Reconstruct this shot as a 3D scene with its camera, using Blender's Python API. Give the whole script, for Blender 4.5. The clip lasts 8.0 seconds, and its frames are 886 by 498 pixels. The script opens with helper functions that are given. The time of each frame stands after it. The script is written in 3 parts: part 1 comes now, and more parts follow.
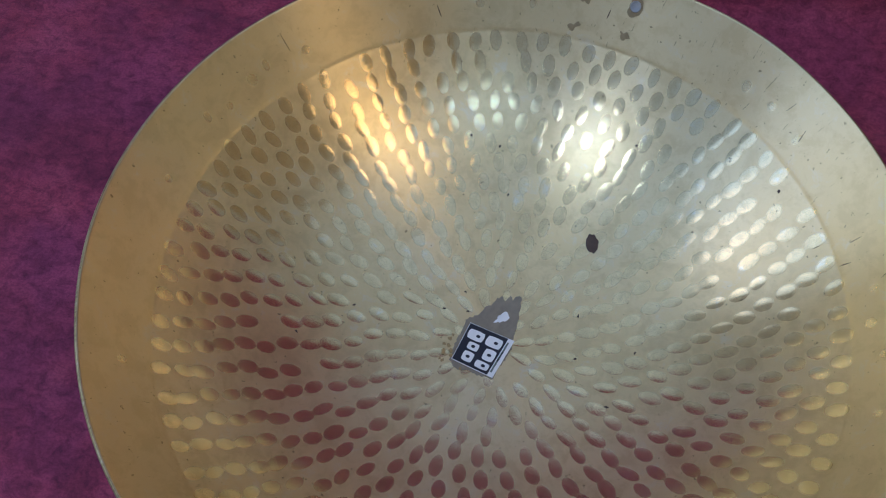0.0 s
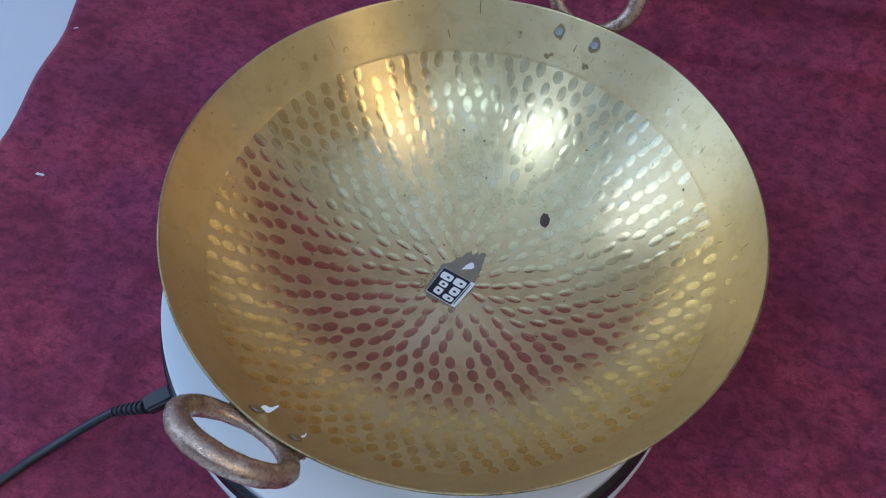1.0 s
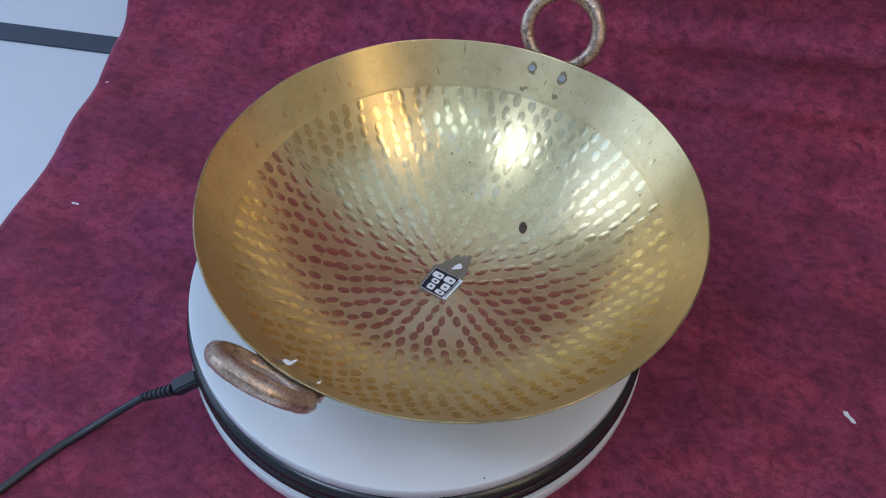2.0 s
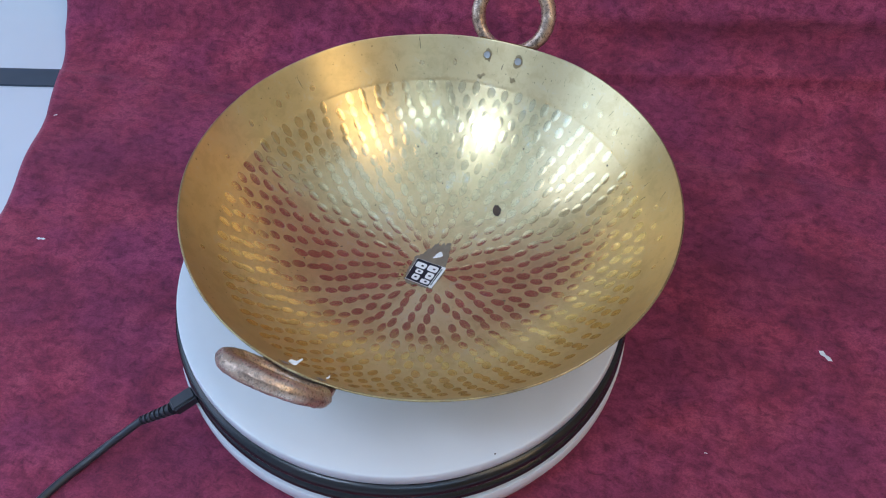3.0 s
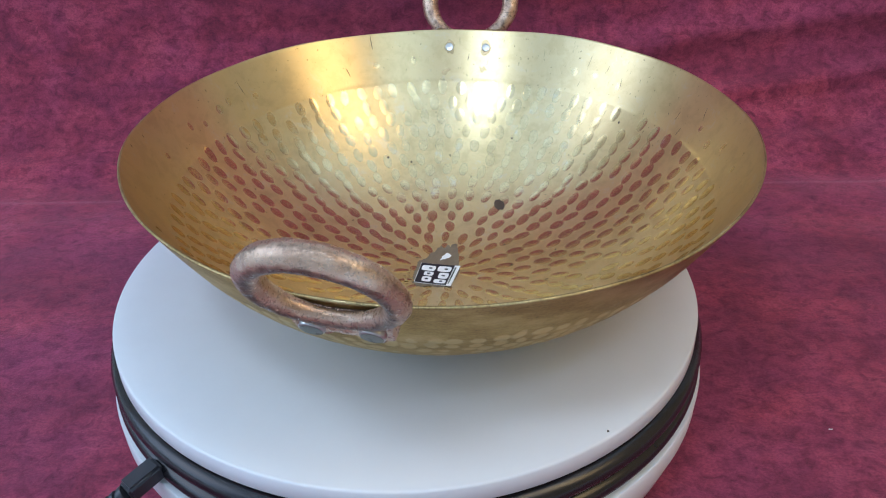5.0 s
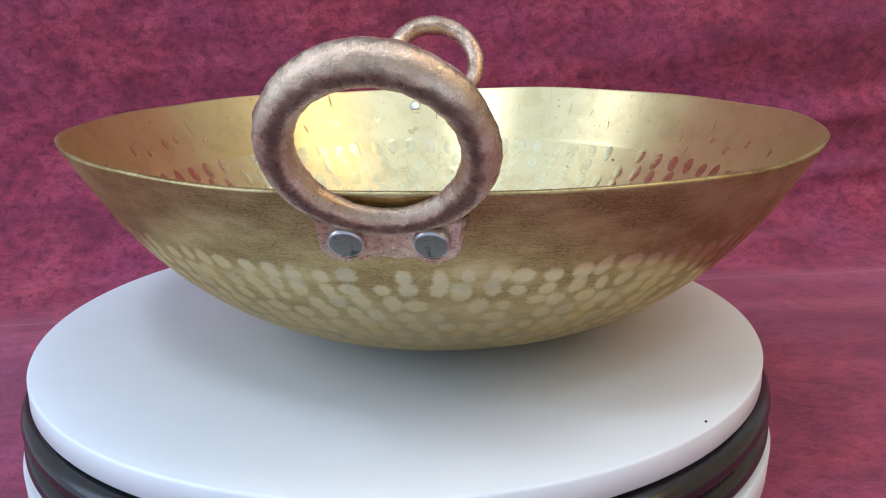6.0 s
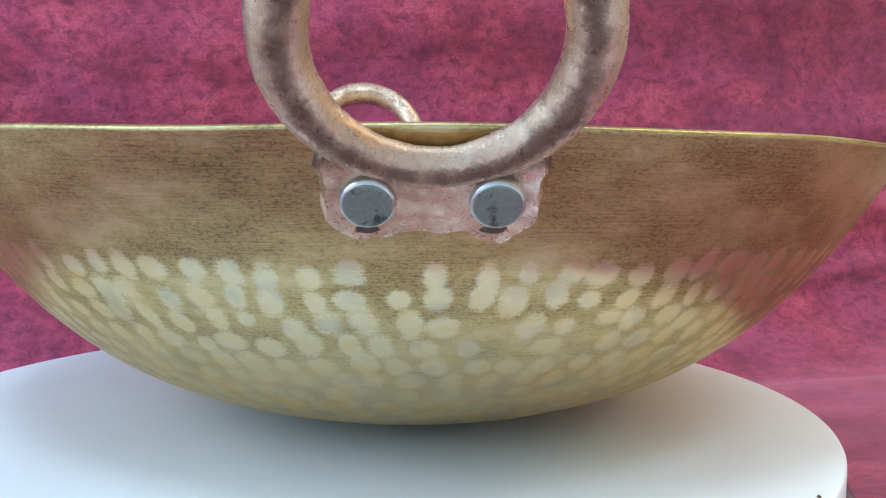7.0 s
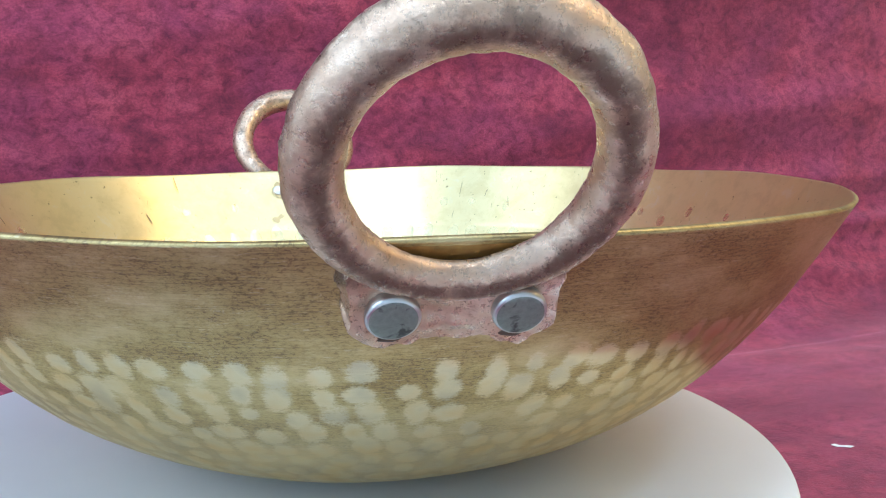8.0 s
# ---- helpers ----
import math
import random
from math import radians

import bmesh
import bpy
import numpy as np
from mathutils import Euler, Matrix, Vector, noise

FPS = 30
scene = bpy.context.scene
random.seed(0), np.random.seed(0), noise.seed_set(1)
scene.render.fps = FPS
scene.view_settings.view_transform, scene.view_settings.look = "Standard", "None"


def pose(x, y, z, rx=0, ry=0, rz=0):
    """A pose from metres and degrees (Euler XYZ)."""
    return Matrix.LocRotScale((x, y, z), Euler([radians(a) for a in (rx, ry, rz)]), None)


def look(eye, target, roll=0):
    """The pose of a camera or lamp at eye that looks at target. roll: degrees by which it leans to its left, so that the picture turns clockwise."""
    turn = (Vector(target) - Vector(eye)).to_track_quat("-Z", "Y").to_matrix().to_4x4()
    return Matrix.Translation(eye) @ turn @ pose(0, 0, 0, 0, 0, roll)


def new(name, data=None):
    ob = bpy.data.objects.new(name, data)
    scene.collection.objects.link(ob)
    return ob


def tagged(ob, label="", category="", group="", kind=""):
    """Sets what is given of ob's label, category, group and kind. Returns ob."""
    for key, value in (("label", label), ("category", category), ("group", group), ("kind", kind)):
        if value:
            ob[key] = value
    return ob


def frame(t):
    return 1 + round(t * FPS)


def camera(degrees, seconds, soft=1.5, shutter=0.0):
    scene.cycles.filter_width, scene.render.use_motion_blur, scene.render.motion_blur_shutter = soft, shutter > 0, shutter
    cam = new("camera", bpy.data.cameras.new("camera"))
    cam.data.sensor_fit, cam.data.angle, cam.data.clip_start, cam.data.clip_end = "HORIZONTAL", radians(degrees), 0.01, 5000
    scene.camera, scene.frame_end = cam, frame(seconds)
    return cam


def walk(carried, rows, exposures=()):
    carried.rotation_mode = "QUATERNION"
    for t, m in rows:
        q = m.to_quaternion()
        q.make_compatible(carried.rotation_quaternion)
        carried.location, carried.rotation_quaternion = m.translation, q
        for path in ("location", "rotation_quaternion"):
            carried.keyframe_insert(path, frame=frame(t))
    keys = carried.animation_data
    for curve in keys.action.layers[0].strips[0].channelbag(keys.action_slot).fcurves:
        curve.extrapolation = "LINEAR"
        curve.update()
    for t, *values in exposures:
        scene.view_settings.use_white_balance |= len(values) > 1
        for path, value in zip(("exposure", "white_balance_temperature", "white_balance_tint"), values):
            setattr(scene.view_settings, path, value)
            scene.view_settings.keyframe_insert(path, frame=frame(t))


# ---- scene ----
cam = camera(52.73, 8.0, soft=1.1)
walk(cam, [
    (0.0, pose(0.0656, -0.1595, 0.4721, 29.44, 0.61, 28.91)),
    (0.5, pose(0.0848, -0.2061, 0.5186, 29.56, -1.12, 31.28)),
    (1.0, pose(0.1551, -0.2499, 0.5577, 33.52, -1.21, 35.72)),
    (1.5, pose(0.2128, -0.3009, 0.5870, 38.33, -1.44, 36.43)),
    (3.0, pose(0.1962, -0.3661, 0.5885, 40.28, -0.29, 27.42)),
    (3.5, pose(0.1712, -0.3760, 0.5808, 40.61, -0.26, 23.63)),
    (4.0, pose(0.1391, -0.3812, 0.5227, 42.58, -0.49, 19.69)),
    (4.5, pose(0.1214, -0.4064, 0.4560, 49.39, 0.81, 16.48)),
    (4.7, pose(0.1167, -0.4195, 0.4180, 53.01, 0.98, 15.60)),
    (5.8, pose(0.0585, -0.4282, 0.2380, 71.18, 0.73, 6.84)),
    (6.0, pose(0.0400, -0.4114, 0.2168, 74.66, 0.59, 5.42)),
    (6.5, pose(0.0084, -0.3755, 0.1725, 82.67, 0.67, 1.25)),
    (7.0, pose(-0.0078, -0.3355, 0.1551, 85.38, -0.36, -3.23)),
    (7.5, pose(-0.0196, -0.3166, 0.1550, 86.12, -0.42, -7.27)),
    (8.0, pose(-0.0339, -0.3304, 0.1853, 82.46, 0.60, -10.71)),
], exposures=[(0.0, -0.27, 4830, 18), (1.0, -0.04, 4780, 11), (1.5, 0.0, 4980, 11), (3.0, 0.38, 5080, 12), (4.5, 0.50, 5180, 10), (5.8, 0.88, 5650, 10), (6.0, 0.96, 5650, 10),
    (6.5, 1.38, 5420, 6), (7.0, 1.47, 5350, 2), (8.0, 1.35, 5350, 4)])

# ---------------------------------------------------------------- sky and lamps
TAU = 2 * math.pi
world = bpy.data.worlds.new("daylight")
scene.world = world
world.use_nodes = True
sky = world.node_tree.nodes.new("ShaderNodeTexSky")
sky.sky_type, sky.sun_disc = "NISHITA", False
sky.sun_elevation, sky.sun_rotation = radians(38), radians(250)
world.node_tree.links.new(sky.outputs[0], world.node_tree.nodes["Background"].inputs[0])
world.node_tree.nodes["Background"].inputs[1].default_value = 0.1


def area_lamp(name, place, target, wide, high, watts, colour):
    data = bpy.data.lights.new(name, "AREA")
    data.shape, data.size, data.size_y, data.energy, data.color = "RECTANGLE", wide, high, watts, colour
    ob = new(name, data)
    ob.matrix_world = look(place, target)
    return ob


def from_wok(azimuth, elevation, distance):
    a, e = radians(azimuth), radians(elevation)
    return (distance * math.cos(e) * math.cos(a), distance * math.cos(e) * math.sin(a), 0.1 + distance * math.sin(e))


CENTRE = (0, 0, 0.1)
area_lamp("white_studio_lamp", from_wok(-106, 58, 1.35), CENTRE, 0.24, 0.20, 2.3, (0.90, 0.96, 1.0))
area_lamp("warm_studio_lamp", from_wok(-13, 49, 1.3), CENTRE, 0.27, 0.86, 2.8, (1.0, 0.66, 0.28))
area_lamp("cool_tube_lamp", from_wok(-54, 53, 1.5), CENTRE, 0.5, 0.08, 0.9, (0.70, 0.88, 1.0))
area_lamp("window_daylight", (-1.49, -0.85, 1.06), (0, -0.85, 1.0), 1.5, 1.62, 5.4, (0.58, 0.80, 1.0))
# unseen sheet of light added below the ceiling, standing in for bounced light
area_lamp("ceiling_bounce_fill", (0.05, -0.325, 1.99), (0.05, -0.325, 0.0), 3.0, 2.65, 11.1, (0.66, 0.84, 1.0))


# ---------------------------------------------------------------- materials
def material(name):
    m = bpy.data.materials.new(name)
    m.use_nodes = True
    return m, m.node_tree.nodes, m.node_tree.links, m.node_tree.nodes["Principled BSDF"]


def noise_node(nodes, links, vector, scale, detail=4.0, rough=0.55, distort=0.0):
    n = nodes.new("ShaderNodeTexNoise")
    n.inputs["Scale"].default_value = scale
    n.inputs["Detail"].default_value = detail
    n.inputs["Roughness"].default_value = rough
    n.inputs["Distortion"].default_value = distort
    if vector is not None:
        links.new(vector, n.inputs["Vector"])
    return n.outputs["Fac"]


def mapped(nodes, links, source, scale, turn=(0, 0, 0)):
    m = nodes.new("ShaderNodeMapping")
    m.inputs["Scale"].default_value = scale
    m.inputs["Rotation"].default_value = turn
    links.new(source, m.inputs["Vector"])
    return m.outputs["Vector"]


def ramp(nodes, links, fac, stops):
    r = nodes.new("ShaderNodeValToRGB")
    while len(r.color_ramp.elements) < len(stops):
        r.color_ramp.elements.new(0.5)
    for e, (p, col) in zip(r.color_ramp.elements, stops):
        e.position = p
        e.color = (*col, 1) if len(col) == 3 else col
    links.new(fac, r.inputs["Fac"])
    return r.outputs["Color"]


def mix(nodes, links, fac, a, b, mode="MIX"):
    m = nodes.new("ShaderNodeMix")
    m.data_type, m.blend_type = "RGBA", mode
    for value, socket in ((fac, m.inputs["Factor"]), (a, m.inputs["A"]), (b, m.inputs["B"])):
        if hasattr(value, "is_output"):
            links.new(value, socket)
        else:
            socket.default_value = value if isinstance(value, float) else (*value, 1)
    return m.outputs["Result"]


def bump(nodes, links, bsdf, height, strength, distance):
    b = nodes.new("ShaderNodeBump")
    b.inputs["Strength"].default_value = strength
    b.inputs["Distance"].default_value = distance
    links.new(height, b.inputs["Height"])
    links.new(b.outputs["Normal"], bsdf.inputs["Normal"])
    return b


def grey(v):
    return (v, v, v)


def plain_material(name, colour, rough, metal=0.0, vary=0.12, scale=60.0, relief=0.0):
    m, nodes, links, bsdf = material(name)
    co = nodes.new("ShaderNodeTexCoord").outputs["Object"]
    f = noise_node(nodes, links, co, scale, 5)
    g = noise_node(nodes, links, co, scale * 0.13, 3)
    dark = tuple(c * (1 - vary) for c in colour)
    light = tuple(min(1.0, c * (1 + vary)) for c in colour)
    c1 = ramp(nodes, links, f, [(0.3, dark), (0.7, light)])
    links.new(mix(nodes, links, g, c1, colour), bsdf.inputs["Base Color"])
    links.new(ramp(nodes, links, f, [(0.25, grey(rough * 0.85)), (0.75, grey(min(1, rough * 1.15)))]), bsdf.inputs["Roughness"])
    bsdf.inputs["Metallic"].default_value = metal
    if relief:
        bump(nodes, links, bsdf, f, 0.5, relief)
    return m


GROOVE_S = 0.1665  # along the wall from the middle to the turned groove


def brass_inside():
    m, nodes, links, bsdf = material("brass_polished_inside")
    co = nodes.new("ShaderNodeTexCoord").outputs["Object"]
    uv = nodes.new("ShaderNodeUVMap").outputs["UV"]
    worn = nodes.new("ShaderNodeAttribute")
    worn.attribute_name = "worn"
    cloud = noise_node(nodes, links, co, 16, 5, 0.6)
    patch = noise_node(nodes, links, co, 5, 4, 0.55)
    mottle = noise_node(nodes, links, co, 75, 6, 0.7, 0.3)
    fine = noise_node(nodes, links, mapped(nodes, links, uv, (40, 1300, 1)), 1.0, 6, 0.75, 0.4)
    scratch = noise_node(nodes, links, mapped(nodes, links, uv, (900, 130, 1), (0, 0, 0.5)), 1.0, 3, 0.6, 0.6)
    specks = noise_node(nodes, links, co, 420, 2, 0.5)
    turned = nodes.new("ShaderNodeSeparateXYZ")
    links.new(uv, turned.inputs[0])
    base = ramp(nodes, links, cloud, [(0.3, (0.76, 0.575, 0.265)), (0.55, (0.82, 0.655, 0.335)), (0.75, (0.80, 0.665, 0.395))])
    base = mix(nodes, links, ramp(nodes, links, patch, [(0.45, grey(0)), (0.65, grey(0.5))]), base, (0.76, 0.67, 0.43))
    base = mix(nodes, links, ramp(nodes, links, mottle, [(0.40, grey(0.6)), (0.52, grey(0))]), base, (0.62, 0.48, 0.24))
    base = mix(nodes, links, ramp(nodes, links, mottle, [(0.58, grey(0)), (0.68, grey(0.6))]), base, (0.78, 0.715, 0.54))
    film = ramp(nodes, links, worn.outputs["Fac"], [(0.05, grey(0.25)), (0.5, grey(0))])
    base = mix(nodes, links, film, base, (0.57, 0.46, 0.235))
    # base colour turns browner and darker towards the rim, in random patches
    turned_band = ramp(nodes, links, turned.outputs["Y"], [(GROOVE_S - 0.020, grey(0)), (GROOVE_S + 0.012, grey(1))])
    band_tint = mix(nodes, links, 1.0, turned_band, ramp(nodes, links, cloud, [(0.35, grey(0.10)), (0.65, grey(0.50))]), "MULTIPLY")
    base = mix(nodes, links, band_tint, base, (0.55, 0.44, 0.23))
    worn_band = ramp(nodes, links, turned.outputs["Y"], [(GROOVE_S - 0.03, grey(0.25)), (GROOVE_S + 0.004, grey(1))])
    cut = mix(nodes, links, 1.0, ramp(nodes, links, scratch, [(0.67, grey(0)), (0.71, grey(0.5))]), worn_band, "MULTIPLY")
    cut = mix(nodes, links, 1.0, cut, ramp(nodes, links, patch, [(0.44, grey(0)), (0.56, grey(1))]), "MULTIPLY")
    base = mix(nodes, links, cut, base, (0.20, 0.15, 0.08))
    base = mix(nodes, links, ramp(nodes, links, specks, [(0.70, grey(0)), (0.77, grey(0.7))]), base, (0.16, 0.11, 0.05))
    line = ramp(nodes, links, turned.outputs["Y"], [(GROOVE_S - 0.0005, grey(0)), (GROOVE_S - 0.0001, grey(0.8)), (GROOVE_S + 0.0003, grey(0.8)), (GROOVE_S + 0.0007, grey(0))])
    line = mix(nodes, links, 1.0, line, ramp(nodes, links, cloud, [(0.42, grey(0.1)), (0.54, grey(0.9))]), "MULTIPLY")
    base = mix(nodes, links, line, base, (0.22, 0.17, 0.10))
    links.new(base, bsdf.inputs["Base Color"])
    rub = ramp(nodes, links, mix(nodes, links, 0.4, mottle, fine), [(0.3, grey(0.27)), (0.7, grey(0.36))])
    dent = ramp(nodes, links, worn.outputs["Fac"], [(0.02, grey(0)), (0.45, grey(1))])
    links.new(mix(nodes, links, dent, grey(0.82), grey(0.95)), bsdf.inputs["Metallic"])
    links.new(mix(nodes, links, dent, rub, grey(0.17)), bsdf.inputs["Roughness"])
    bsdf.inputs["Anisotropic"].default_value = 0.74
    bsdf.inputs["Anisotropic Rotation"].default_value = 0.25
    tangent = nodes.new("ShaderNodeTangent")
    tangent.direction_type, tangent.axis = "RADIAL", "Z"
    links.new(tangent.outputs[0], bsdf.inputs["Tangent"])
    bsdf.inputs["Specular Tint"].default_value = (0.80, 0.68, 0.42, 1)
    bump(nodes, links, bsdf, fine, 0.14, 0.0003)
    return m


def brass_outside():
    m, nodes, links, bsdf = material("brass_worn_outside")
    uv = nodes.new("ShaderNodeUVMap").outputs["UV"]
    worn = nodes.new("ShaderNodeAttribute")
    worn.attribute_name = "worn"
    parts = nodes.new("ShaderNodeSeparateXYZ")
    links.new(uv, parts.inputs[0])
    streak = noise_node(nodes, links, mapped(nodes, links, uv, (55, 2900, 1)), 1.0, 6, 0.7, 0.25)
    scuff = noise_node(nodes, links, mapped(nodes, links, uv, (900, 1500, 1), (0, 0, 0.3)), 1.0, 6, 0.85, 0.4)
    blotch = noise_node(nodes, links, mapped(nodes, links, uv, (40, 60, 1)), 1.0, 6, 0.65)
    tone = noise_node(nodes, links, mapped(nodes, links, uv, (110, 90, 1)), 1.0, 2, 0.5)
    pale_brass = ramp(nodes, links, tone, [(0.30, (0.50, 0.450, 0.330)), (0.48, (0.65, 0.575, 0.385)), (0.68, (0.64, 0.50, 0.265))])
    dull = ramp(nodes, links, blotch, [(0.3, (0.32, 0.218, 0.085)), (0.5, (0.45, 0.350, 0.155)), (0.7, (0.57, 0.475, 0.265))])
    patchy = ramp(nodes, links, blotch, [(0.40, grey(1)), (0.60, grey(0.15))])
    dark = mix(nodes, links, 1.0, ramp(nodes, links, streak, [(0.49, grey(0)), (0.64, grey(0.7))]), patchy, "MULTIPLY")
    marks = mix(nodes, links, dark, dull, (0.17, 0.125, 0.07))
    dark = mix(nodes, links, 1.0, ramp(nodes, links, scuff, [(0.49, grey(0)), (0.58, grey(0.85))]), patchy, "MULTIPLY")
    keep = mix(nodes, links, dark, marks, (0.13, 0.095, 0.055))
    cross = noise_node(nodes, links, mapped(nodes, links, uv, (260, 1500, 1), (0, 0, -0.6)), 1.0, 4, 0.7, 0.4)
    keep = mix(nodes, links, ramp(nodes, links, cross, [(0.60, grey(0)), (0.68, grey(0.45))]), keep, (0.62, 0.54, 0.38))
    rubbed = nodes.new("ShaderNodeMath")
    rubbed.operation = "MULTIPLY_ADD"
    fuzz = noise_node(nodes, links, mapped(nodes, links, uv, (1100, 1300, 1)), 1.0, 5, 0.8, 0.5)
    faint = noise_node(nodes, links, mapped(nodes, links, uv, (75, 110, 1)), 1.0, 3, 0.6)
    links.new(mix(nodes, links, 0.4, mix(nodes, links, 0.7, streak, fuzz), faint), rubbed.inputs[0])
    rubbed.inputs[1].default_value = -3.6
    links.new(worn.outputs["Fac"], rubbed.inputs[2])
    offset = nodes.new("ShaderNodeMath")
    offset.operation = "ADD"
    links.new(rubbed.outputs[0], offset.inputs[0])
    offset.inputs[1].default_value = 1.6
    facet = ramp(nodes, links, offset.outputs[0], [(-0.0, grey(0)), (0.45, grey(0.85))])
    base = mix(nodes, links, facet, keep, pale_brass)
    # lower wall paler: the white platter's reflection put into the base colour
    low = ramp(nodes, links, parts.outputs["Y"], [(0.095, grey(0.85)), (0.155, grey(0))])
    base = mix(nodes, links, low, base, pale_brass)
    links.new(base, bsdf.inputs["Base Color"])
    links.new(mix(nodes, links, facet, grey(0.74), grey(0.93)), bsdf.inputs["Metallic"])
    links.new(mix(nodes, links, facet, grey(0.37), grey(0.26)), bsdf.inputs["Roughness"])
    bsdf.inputs["Specular Tint"].default_value = (0.82, 0.66, 0.40, 1)
    bump(nodes, links, bsdf, mix(nodes, links, 0.5, streak, scuff), 0.18, 0.0003)
    return m


def copper():
    m, nodes, links, bsdf = material("aged_copper")
    co = nodes.new("ShaderNodeTexCoord").outputs["Object"]
    # vertex darkening that imitates a dark reflection and gap shade on the handle
    painted_dark = nodes.new("ShaderNodeAttribute")
    painted_dark.attribute_name = "painted_dark"
    cloud = noise_node(nodes, links, co, 70, 5, 0.6)
    pits = noise_node(nodes, links, co, 480, 6, 0.75)
    rub = noise_node(nodes, links, mapped(nodes, links, co, (260, 260, 260)), 1.0, 6, 0.75, 0.3)
    base = ramp(nodes, links, cloud, [(0.3, (0.40, 0.255, 0.165)), (0.55, (0.56, 0.41, 0.30)), (0.75, (0.72, 0.60, 0.48))])
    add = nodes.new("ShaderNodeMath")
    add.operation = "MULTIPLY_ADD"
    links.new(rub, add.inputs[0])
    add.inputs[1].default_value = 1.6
    links.new(painted_dark.outputs["Fac"], add.inputs[2])
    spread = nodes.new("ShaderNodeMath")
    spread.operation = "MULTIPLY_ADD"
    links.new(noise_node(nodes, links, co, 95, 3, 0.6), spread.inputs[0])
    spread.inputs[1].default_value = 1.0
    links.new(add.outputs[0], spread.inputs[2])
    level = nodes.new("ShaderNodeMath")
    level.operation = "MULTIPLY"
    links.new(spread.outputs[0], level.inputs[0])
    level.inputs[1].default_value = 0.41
    # random dirt patches, plus the painted reflection and shade from the vertices
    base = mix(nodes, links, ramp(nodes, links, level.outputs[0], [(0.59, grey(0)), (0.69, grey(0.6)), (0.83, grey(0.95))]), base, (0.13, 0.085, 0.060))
    base = mix(nodes, links, ramp(nodes, links, pits, [(0.58, grey(0)), (0.70, grey(0.6))]), base, (0.24, 0.17, 0.14))
    links.new(base, bsdf.inputs["Base Color"])
    bsdf.inputs["Metallic"].default_value = 0.72
    links.new(ramp(nodes, links, pits, [(0.3, grey(0.20)), (0.7, grey(0.40))]), bsdf.inputs["Roughness"])
    bump(nodes, links, bsdf, mix(nodes, links, 0.40, cloud, pits), 0.8, 0.0008)
    return m


def velvet():
    m, nodes, links, bsdf = material("maroon_suede_cloth")
    uv = nodes.new("ShaderNodeUVMap").outputs["UV"]
    blot = noise_node(nodes, links, mapped(nodes, links, uv, (24, 24, 1)), 1.0, 7, 0.62, 0.3)
    wide = noise_node(nodes, links, mapped(nodes, links, uv, (3.5, 13, 1)), 1.0, 4, 0.55, 0.2)
    hue = noise_node(nodes, links, mapped(nodes, links, uv, (9, 11, 1)), 1.0, 4, 0.6, 0.2)
    grain = noise_node(nodes, links, mapped(nodes, links, uv, (95, 125, 1)), 1.0, 6, 0.76, 0.5)
    nap = noise_node(nodes, links, mapped(nodes, links, uv, (520, 640, 1)), 1.0, 4, 0.7)
    base = ramp(nodes, links, blot, [(0.34, (0.200, 0.035, 0.062)), (0.50, (0.38, 0.060, 0.102)), (0.66, (0.50, 0.096, 0.145))])
    base = mix(nodes, links, ramp(nodes, links, hue, [(0.42, grey(0)), (0.60, grey(0.6))]), base, (0.30, 0.060, 0.140))
    base = mix(nodes, links, ramp(nodes, links, wide, [(0.36, grey(0.55)), (0.58, grey(0))]), base, (0.160, 0.030, 0.062))
    base = mix(nodes, links, ramp(nodes, links, grain, [(0.32, grey(0.85)), (0.57, grey(0))]), base, (0.088, 0.018, 0.040))
    base = mix(nodes, links, ramp(nodes, links, nap, [(0.30, grey(0.55)), (0.58, grey(0))]), base, (0.09, 0.020, 0.042))
    links.new(base, bsdf.inputs["Base Color"])
    bsdf.inputs["Roughness"].default_value = 0.9
    bsdf.inputs["Specular IOR Level"].default_value = 0.15
    bsdf.inputs["Sheen Weight"].default_value = 0.85
    bsdf.inputs["Sheen Roughness"].default_value = 0.4
    bsdf.inputs["Sheen Tint"].default_value = (0.95, 0.44, 0.56, 1)
    bump(nodes, links, bsdf, mix(nodes, links, 0.5, nap, grain), 0.4, 0.0015)
    return m


def stained_steel():
    m, nodes, links, bsdf = material("dull_stained_steel")
    co = nodes.new("ShaderNodeTexCoord").outputs["Object"]
    info = nodes.new("ShaderNodeObjectInfo")
    shift = nodes.new("ShaderNodeVectorMath")
    shift.operation = "ADD"
    links.new(co, shift.inputs[0])
    links.new(info.outputs["Random"], shift.inputs[1])
    blotch = noise_node(nodes, links, shift.outputs[0], 190, 5, 0.6, 0.4)
    fine = noise_node(nodes, links, shift.outputs[0], 900, 5, 0.7)
    base = ramp(nodes, links, fine, [(0.3, (0.15, 0.18, 0.155)), (0.7, (0.23, 0.265, 0.23))])
    base = mix(nodes, links, ramp(nodes, links, blotch, [(0.55, grey(0)), (0.62, grey(0.85))]), base, (0.025, 0.027, 0.026))
    links.new(base, bsdf.inputs["Base Color"])
    bsdf.inputs["Metallic"].default_value = 0.55
    links.new(ramp(nodes, links, fine, [(0.3, grey(0.34)), (0.7, grey(0.5))]), bsdf.inputs["Roughness"])
    bump(nodes, links, bsdf, fine, 0.3, 0.0002)
    return m


